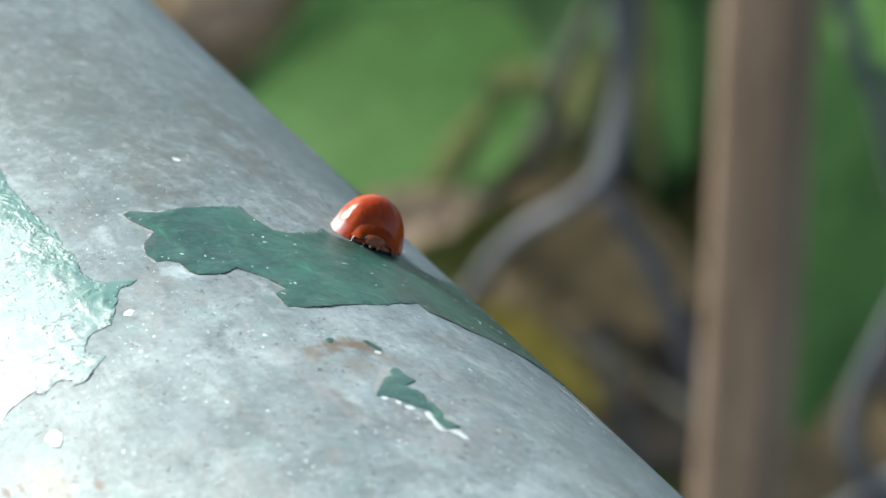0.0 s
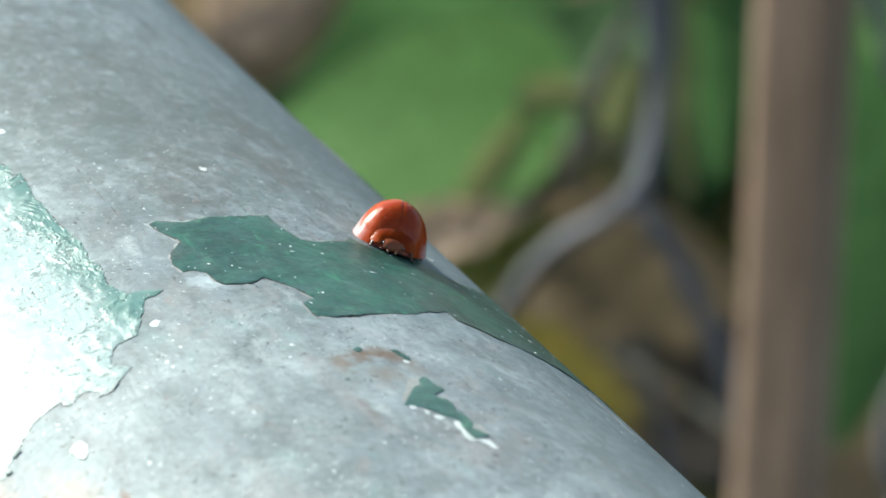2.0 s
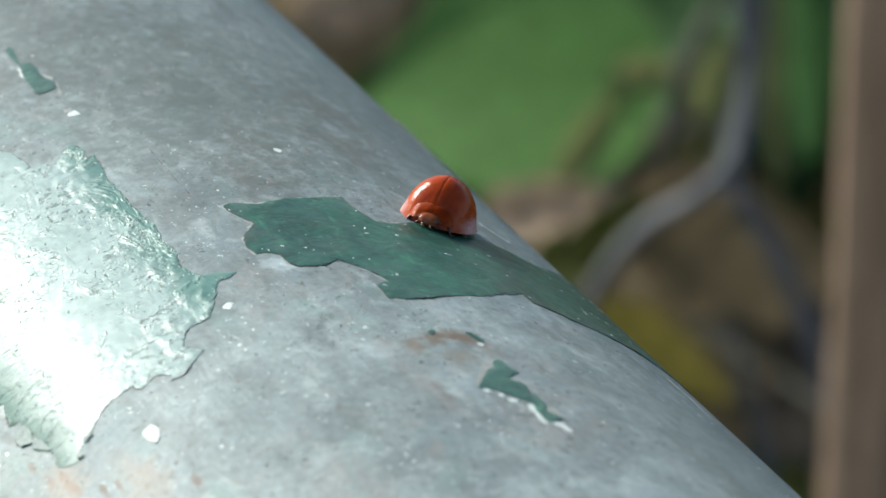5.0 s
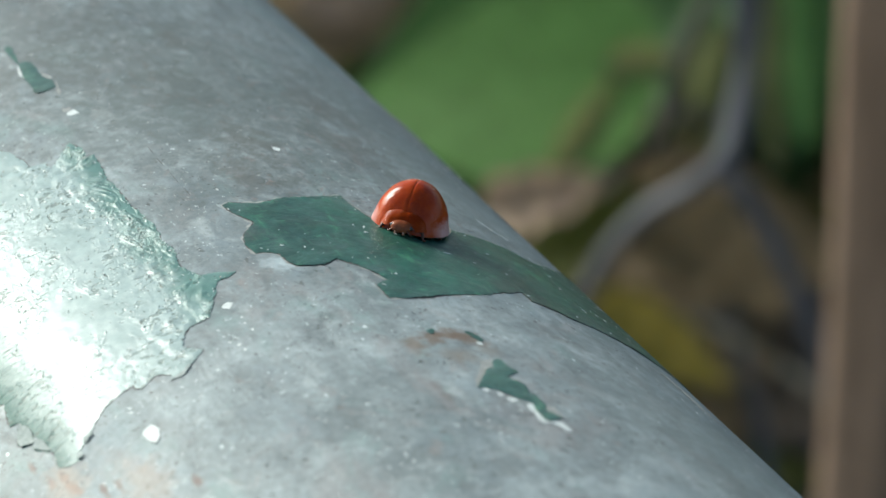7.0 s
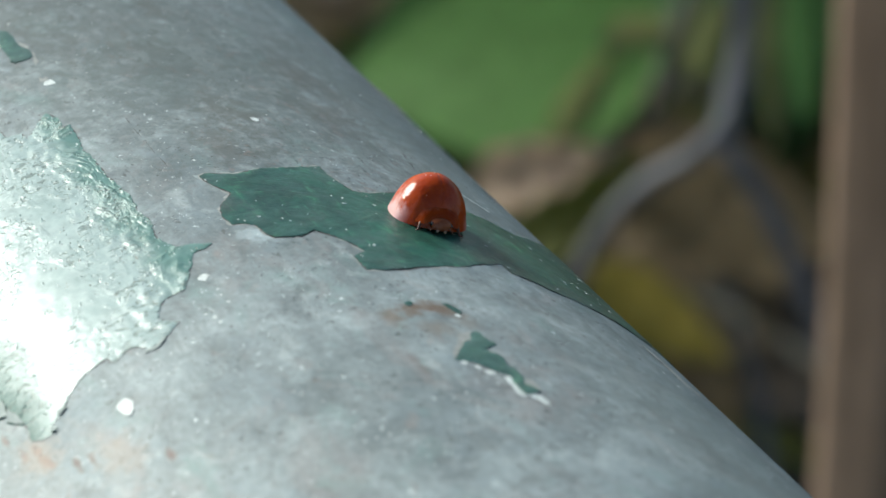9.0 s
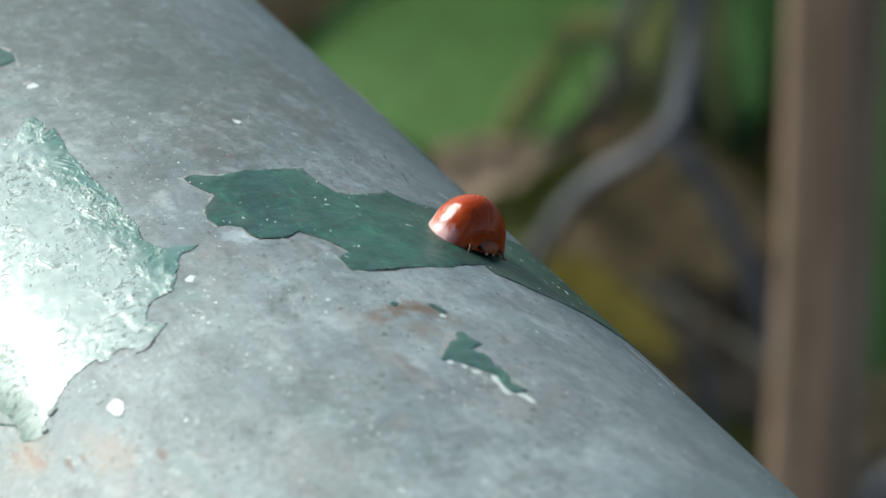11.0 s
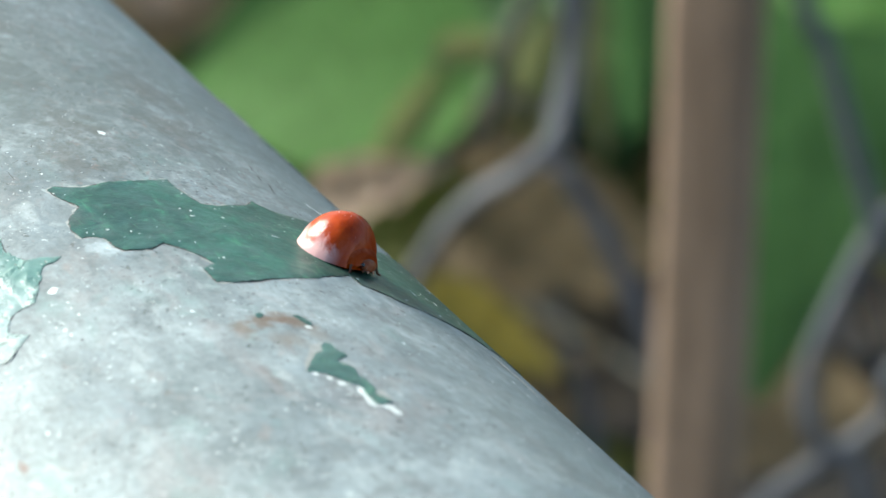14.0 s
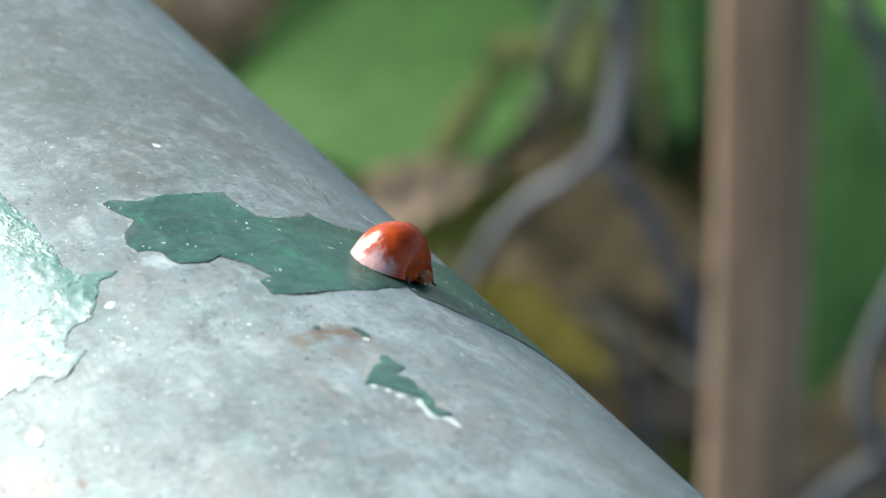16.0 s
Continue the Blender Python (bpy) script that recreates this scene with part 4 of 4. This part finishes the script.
make_plant("broadleaf_plant", "broad green-leaved weed growing behind the fence", "plant", [
    ((0.0150, 1.2026, 0.2154), 0.101, 0.068, -80, (-0.5, 0.25, 0.5), LEAF, "large bright green leaf", dict(cup=0.05, curl=0.08, wave=0.0)),
    ((0.0616, 1.2600, 0.2102), 0.084, 0.048, 62, (-0.5, 0.25, 0.5), LEAF_DARK, "dark green leaf", dict(cup=0.05, curl=0.08)),
    ((0.1015, 1.2180, 0.2200), 0.055, 0.017, 178, (0.2, 0, 0.1), LEAF_DARK, "", {}),
], (0.070, 1.428, -0.01))
make_plant("tall_weed", "dark green weed with long leaves beside the cane", "plant", [
    ((0.1512, 1.2110, 0.2004), 0.168, 0.073, 190, (0.15, 0, 0.1), LEAF_DARK, "long dark green leaf", dict(cup=0.04, curl=0.05)),
    ((0.1631, 1.1732, 0.2550), 0.056, 0.031, 120, (-0.5, 0.25, 0.5), LEAF, "", {}),
], (0.182, 1.372, -0.01))
make_plant("withered_plant", "withered weed with tan and yellow leaves", "plant", [
    ((0.0255, 1.1494, 0.2046), 0.040, 0.021, 78, (-0.4, 0.2, 0.5), LEAF_TAN, "dry tan leaf", dict(cup=0.2, wave=0.1)),
    ((0.0385, 1.1690, 0.2200), 0.036, 0.011, 35, (0.3, 0, 0.2), LEAF_FADED, "faded leaf with a curled edge", dict(cup=0.2, wave=0.1)),
    ((0.0546, 1.1732, 0.2368), 0.022, 0.011, 80, (0.3, 0, 0.2), LEAF_FADED, "dry olive leaf", dict(cup=0.2, wave=0.1)),
    ((0.0735, 1.1830, 0.2312), 0.028, 0.013, 20, (0.3, 0, 0.2), LEAF_FADED, "", dict(cup=0.2, wave=0.1)),
    ((0.0370, 1.1732, 0.1836), 0.046, 0.026, 50, (-0.5, 0.25, 0.5), LEAF_OLIVE, "", {}),
    ((0.0595, 1.1760, 0.1472), 0.048, 0.022, 120, (0.1, 0, 0.2), LEAF_YELLOW, "yellowed leaf", {}),
    ((0.0756, 1.2040, 0.1640), 0.059, 0.036, 130, (0.1, 0, 0.2), LEAF_BROWN, "", {}),
    ((0.0903, 1.2068, 0.2312), 0.084, 0.011, 178, (0.1, 0, 0.3), LEAF_FADED, "narrow faded leaf", {}),
    ((0.0364, 1.2460, 0.1878), 0.063, 0.042, 100, (0.1, 0, 0.5), LEAF_BROWN, "brown dead leaf", {}),
    ((0.1512, 1.2166, 0.0996), 0.077, 0.050, 100, (0.1, 0, 0.5), LEAF_BROWN, "brown dead leaf", {}),
    ((-0.0280, 1.2600, 0.2270), 0.042, 0.028, 60, (0.1, 0, 0.5), LEAF_TAN, "dry tan leaf", {}),
    ((0.0836, 1.3000, 0.1200), 0.085, 0.055, 110, (-0.3, 0.2, 0.5), LEAF_BROWN, "broad brown dead leaf", {}),
    ((-0.0300, 1.3000, 0.2050), 0.060, 0.042, 60, (0.1, 0, 0.4), LEAF_BROWN, "brown dead leaf", {}),
], (0.042, 1.386, -0.01), [(0.0840, 1.18, 0.300), (0.0733, 1.17, 0.2628), (0.0681, 1.17, 0.2494), (0.0636, 1.17, 0.2358), (0.0596, 1.17, 0.2204), (0.057, 1.175, 0.2083), (0.0493, 1.20, 0.1874)])


def make_stuff(name, label, category, count, mats, spread, size, seed, stalks=False):
    """Countless leaves as one mesh with several materials."""
    rnd = random.Random(seed)
    base = blade(1.0, 0.55, 0.12, 0.2, 0.05, 1.0, 4, 7, seed)
    me0 = bpy.data.meshes.new("one_leaf")
    base.to_mesh(me0)
    base.free()
    co = np.array([v.co for v in me0.vertices])
    faces = [tuple(p.vertices) for p in me0.polygons]
    verts, allf, mi = [], [], []
    for k in range(count):
        place, normal, up = spread(rnd)
        m = facing(place, normal, up)
        s = size * rnd.uniform(0.5, 1.3)
        pts = co * s @ np.array(m.to_3x3()).T + np.array(m.translation)
        off = len(verts)
        verts.extend(map(tuple, pts))
        allf.extend(tuple(i + off for i in f) for f in faces)
        mi.extend([rnd.randrange(len(mats))] * len(faces))
        if stalks:
            # a thin stalk from the leaf's foot down into the soil
            top, off = Vector(m @ Vector((0, 0, 0))), len(verts)
            foot = Vector((top.x + rnd.uniform(-0.03, 0.03), top.y + rnd.uniform(-0.01, 0.05), -0.01))
            for q, r in ((top, 0.0005), (foot, 0.001)):
                verts.extend((q.x + r * math.cos(c), q.y + r * math.sin(c), q.z) for c in (0.0, 2.09, 4.19))
            allf.extend((off + i, off + (i + 1) % 3, off + 3 + (i + 1) % 3, off + 3 + i) for i in range(3))
            mi.extend([0] * 3)
    bpy.data.meshes.remove(me0)
    me = bpy.data.meshes.new(name)
    me.from_pydata(verts, [], allf)
    for m in mats:
        me.materials.append(m)
    me.polygons.foreach_set("material_index", mi)
    me.polygons.foreach_set("use_smooth", [True] * len(mi))
    tagged(new(name, me), label, category, kind="stuff")


def low_growth(r):
    y = 1.42 + abs(r.gauss(0, 1.1))
    x = r.gauss(0.07, 0.9)
    return (x, y, r.uniform(0.0, 0.13 + 0.25 * min(1.6, y - 1.4))), (r.uniform(-0.8, 0.8), -0.6 + r.uniform(-0.6, 0.5), 0.8), (r.uniform(-1, 1), r.uniform(-1, 1), r.uniform(-0.6, 1))


def litter(r):
    return (r.gauss(0.1, 1.0), 1.7 + r.gauss(0, 0.8), r.uniform(0.0, 0.02)), (r.uniform(-0.4, 0.4), r.uniform(-0.4, 0.4), 1), (r.uniform(-1, 1), r.uniform(-1, 1), 0.1)


make_stuff("undergrowth", "mixed low green undergrowth beyond the fence", "undergrowth", 1300, [LEAF_DARK, LEAF_OLIVE, LEAF_BROWN, LEAF_BROWN], low_growth, 0.13, 21, True)
make_stuff("leaf_litter", "dead brown leaf litter on the soil", "leaf litter", 900, [LEAF_BROWN, LEAF_BROWN, LEAF_TAN, LEAF_OLIVE], litter, 0.06, 22)


# ---- the ladybird: x ahead, y to its left, z up, in millimetres ----
def dome(cx, lx_front, lx_back, ly, h, az0, az1, power=0.8, na=28, ne=16, low=0.0, flare=0.0):
    """Part of a dome between two azimuths (degrees; 0 ahead, 90 left)."""
    bm = bmesh.new()
    grid = []
    for j in range(ne + 1):
        e = j / ne
        row = []
        for i in range(na + 1):
            az = radians(az0 + (az1 - az0) * i / na)
            el = e * math.pi / 2
            rad = math.cos(el) ** power
            lx = lx_front if math.cos(az) > 0 else lx_back
            out = 1 + flare * max(0, 1 - e * 7)
            x = cx + lx * math.cos(az) * rad * out
            y = ly * math.sin(az) * rad * out
            z = low + (h - low) * math.sin(el)
            row.append(bm.verts.new((x * MM, y * MM, z * MM)))
        grid.append(row)
    for a, b in zip(grid, grid[1:]):
        for i in range(na):
            bm.faces.new((a[i], a[i + 1], b[i + 1], b[i]))
    bmesh.ops.remove_doubles(bm, verts=bm.verts, dist=1e-7)
    return bm


def shell_height(x, y):
    """Height of the wing cases, in mm, over a place in their plan."""
    lx = 2.9 if x > -0.6 else 3.65
    q = min(1.0, math.hypot((x + 0.6) / lx, y / 2.95))
    return 0.08 + 3.82 * math.sqrt(max(0.0, 1 - q ** 1.92))


def make_ladybird():
    root = new("ladybird")
    tagged(root, "glossy orange-red spotless ladybird crawling on the pipe", "ladybird")
    for s in (1, -1):
        bm = dome(-0.6, 2.9, 3.65, 3.0, 3.9, 0.0, 180.0 * s, 1.04, 44, 28, 0.08, 0.05)
        for v in bm.verts:
            x, y, z = v.co / MM
            k = abs(y)
            # groove where the two wing cases meet, faint dents, blunt front with shoulders that reach round the neck shield
            z -= 0.045 * math.exp(-(k / 0.10) ** 2)
            y += 0.012 * s
            dent = 0.035 * noise.noise((x * 0.9, y * 0.9, z * 0.9)) + 0.012 * noise.noise((x * 2.4, y * 2.4, z * 2.4))
            z += dent
            if x > 0.7:
                reach = 0.78 + 0.14 * math.exp(-((k - 2.0) / 0.55) ** 2)
                x = 0.7 + (x - 0.7) * reach
            v.co = Vector((x, y, z)) * MM
        ob = part("wing_case", bm, SHELL, root)
        md = ob.modifiers.new("thickness", "SOLIDIFY")
        md.thickness, md.offset, md.use_rim = 0.0001, -1, False
        bm = bmesh.new()
        rows = []
        for az in range(64, 181, 4):
            c, d = math.cos(radians(az)), math.sin(radians(az))
            wide = 0.03 + 0.41 * math.exp(-((az - 128) / 36.0) ** 2)
            row = []
            for out, z in ((-0.12, 0.30), (0.35 * wide, 0.14), (0.8 * wide, 0.10), (wide, 0.17), (wide + 0.02, 0.12), (0.7 * wide, 0.04), (-0.12, 0.08)):
                lx = 2.9 if c > 0 else 3.65
                x = -0.6 + (lx + out) * c
                if x > 0.7:
                    x = 0.7 + (x - 0.7) * 0.8
                row.append(bm.verts.new((x * MM, s * (2.95 + out) * d * MM, z * MM)))
            rows.append(row)
        for p, q in zip(rows, rows[1:]):
            for i in range(7):
                bm.faces.new((p[i], p[(i + 1) % 7], q[(i + 1) % 7], q[i]))
        bm.faces.new(rows[0])
        bm.faces.new(rows[-1])
        part("margin", bm, MARGIN, ob, "glossy translucent flared rim")
        # tiny pale grains scattered on the wing case
        rnd = random.Random(31 + s)
        for _ in range(9):
            x, y = rnd.uniform(-3.2, 0.6), s * abs(rnd.gauss(0, 1.2))
            if math.hypot((x + 0.6) / 3.0, y / 2.9) > 0.9:
                continue
            grainy = bmesh.new()
            bmesh.ops.create_icosphere(grainy, subdivisions=1, radius=rnd.uniform(0.04, 0.075) * MM)
            for v in grainy.verts:
                v.co = Vector((v.co.x * rnd.uniform(0.7, 1.3) + x * MM, v.co.y * rnd.uniform(0.7, 1.3) + y * MM, v.co.z * 0.4 + (shell_height(x, y) - 0.01) * MM))
            part("pale_speck", grainy, PALE_GRAIN, ob)
    # neck shield: a low hood with a rolled rim, lobed at its front corners
    bm = dome(0.70, 1.70, 1.2, 2.15, 2.1, 0, 360, 0.95, 56, 20, 0.45, 0.05)
    for v in bm.verts:
        x, y, z = v.co / MM
        k = max(0.0, (x - 0.70) / 1.85)
        side = max(0.0, 1 - abs(y) / 1.35)
        low = max(0.0, 1 - z / 2.2)
        z += 0.62 * k * k * side * low
        x -= 0.35 * k * side * low
        x += 0.28 * k * math.exp(-((abs(y) - 1.35) / 0.4) ** 2) * low
        z += 0.10 * math.exp(-(y / 0.22) ** 2) * -1 * k + 0.05 * noise.noise((x * 1.6, y * 1.6, 0.0))
        v.co = Vector((x, y, z)) * MM
    part("collar", bm, COLLAR, root, "orange-brown neck shield with lobed front corners")
    bm = bmesh.new()
    bmesh.ops.create_uvsphere(bm, u_segments=28, v_segments=18, radius=1.0)
    for v in bm.verts:
        x, y, z = v.co
        x += 0.10 * noise.noise((y * 2.0, z * 2.0, 0.3)) - 0.12 * math.exp(-(y / 0.3) ** 2) * max(0.0, x)
        v.co = Vector(((2.3 + 0.50 * x - 0.16 * z) * MM, 0.9 * y * MM, (0.62 + 0.50 * z) * MM))
    head = part("head", bm, HEADSKIN, root, "greyish-brown head")
    for s in (1, -1):
        bm = bmesh.new()
        bmesh.ops.create_uvsphere(bm, u_segments=14, v_segments=9, radius=1.0)
        for v in bm.verts:
            v.co = Vector(((2.36 + 0.20 * v.co.x) * MM, (s * 0.78 + 0.13 * v.co.y) * MM, (0.62 + 0.20 * v.co.z) * MM))
        part("eye", bm, EYE, head)
        pts = bend([Vector(q) * MM for q in ((2.6, 0.5 * s, 0.45), (2.7, 0.7 * s, 0.36), (2.68, 0.85 * s, 0.24), (2.6, 0.95 * s, 0.14))], 4)
        part("antenna", tube(pts, [0.05 * MM] * (len(pts) - 4) + [0.07 * MM, 0.09 * MM, 0.09 * MM, 0.06 * MM], 7), LIMB, head)
        pts = bend([Vector(q) * MM for q in ((2.6, 0.28 * s, 0.34), (2.7, 0.34 * s, 0.2), (2.68, 0.32 * s, 0.08))], 4)
        part("feeler", tube(pts, [0.09 * MM] * (len(pts) - 3) + [0.12 * MM, 0.13 * MM, 0.08 * MM], 7), RIM, head)
    bm = bmesh.new()
    bmesh.ops.create_uvsphere(bm, u_segments=28, v_segments=12, radius=1.0)
    for v in bm.verts:
        v.co = Vector(((-0.4 + 3.0 * v.co.x) * MM, 2.5 * v.co.y * MM, (0.62 + 0.38 * v.co.z) * MM))
    part("belly", bm, BELLY, root)
    legs = []
    for x, reach, ahead in ((1.6, 1.85, 0.55), (0.1, 2.7, 0.15), (-1.5, 2.65, -0.9)):
        for s in (1, -1):
            hip = Vector((x, 1.0 * s, 0.5))
            knee = Vector((x + 0.5 * ahead, (reach - 0.25) * s, 0.42))
            foot = Vector((x + ahead, reach * s, -0.06))
            toe = foot + Vector((0.25 * ahead, 0.22 * s, -0.02))
            pts = [(q - hip) * MM for q in bend([hip, hip.lerp(knee, 0.55) + Vector((0, 0, 0.05)), knee, knee.lerp(foot, 0.5), foot, toe], 4)]
            r = [0.17, 0.19, 0.2, 0.2, 0.2, 0.2, 0.19, 0.17, 0.15, 0.14, 0.13, 0.12, 0.11, 0.11, 0.10, 0.09, 0.09, 0.08, 0.08, 0.07, 0.06]
            leg = part("leg", tube(pts, [q * MM for q in r[:len(pts)]], 9), LIMB, root)
            leg.location = hip * MM
            legs.append((leg, hip * MM, s, x))
    return root, legs


bug, legs = make_ladybird()

# seconds, mm along the pipe, mm round it, heading (degrees from along the pipe towards the near side)
CRAWL = [
    (0.0, 29.95, 14.45, 16), (0.5, 29.65, 14.45, 17), (1.0, 29.65, 14.65, 18), (1.5, 29.65, 14.90, 20), (2.0, 29.55, 14.95, 23),
    (2.5, 29.55, 15.05, 27), (3.0, 29.80, 15.60, 30), (3.5, 30.00, 15.90, 34), (3.7, 30.10, 16.45, 36), (5.8, 31.50, 19.30, 43),
    (6.0, 31.90, 19.80, 43), (6.5, 33.30, 21.10, 42), (7.0, 33.70, 22.10, 39), (7.5, 34.40, 23.20, 33), (8.0, 34.95, 22.45, 22),
    (8.5, 36.60, 21.30, 12), (9.0, 37.90, 20.10, 5), (9.2, 38.50, 19.80, 2), (11.3, 39.50, 15.05, -9), (11.5, 39.95, 15.25, -11),
    (12.0, 40.00, 15.65, -14), (12.5, 40.45, 15.05, -17), (13.0, 40.80, 15.45, -20), (13.5, 41.00, 15.60, -22), (14.0, 40.80, 15.35, -24),
    (14.5, 41.00, 15.50, -25), (15.0, 41.30, 15.85, -27), (15.5, 40.70, 15.15, -28), (16.0, 40.90, 15.55, -29),
]


def bug_pose(s, a, heading):
    seat = on_pipe(s, a, 0.02)
    th = math.atan2(seat.z, seat.y)
    up = Vector((0, math.cos(th), math.sin(th)))
    up = (up + PIPE.to_3x3().transposed() @ Vector((-0.06, 0.08, 0.12))).normalized()
    round_way = Vector((0, -math.sin(th), math.cos(th)))
    ahead = Vector((1, 0, 0)) * math.cos(radians(heading)) + round_way * math.sin(radians(heading))
    ahead = (ahead - up * ahead.dot(up)).normalized()
    m = Matrix((ahead, up.cross(ahead), up)).transposed().to_4x4()
    m.translation = seat
    return PIPE @ m


def motions():
    walk(bug, [(t, bug_pose(s, a, h)) for t, s, a, h in CRAWL])
    steps = [k * 0.2 for k in range(81)]
    for leg, hip, s, x in legs:
        phase = 0 if (s > 0) == (x in (1.6, -1.5)) else math.pi
        rows = []
        for t in steps:
            going = 1.0 if 3.4 < t < 9.4 or 9.6 < t < 12.4 else 0.25
            swing = 11 * going * math.sin(t * 9.0 + phase)
            m = pose(0, 0, 0, 0, 0, swing)
            m.translation = hip
            rows.append((t, m))
        walk(leg, rows)


motions()
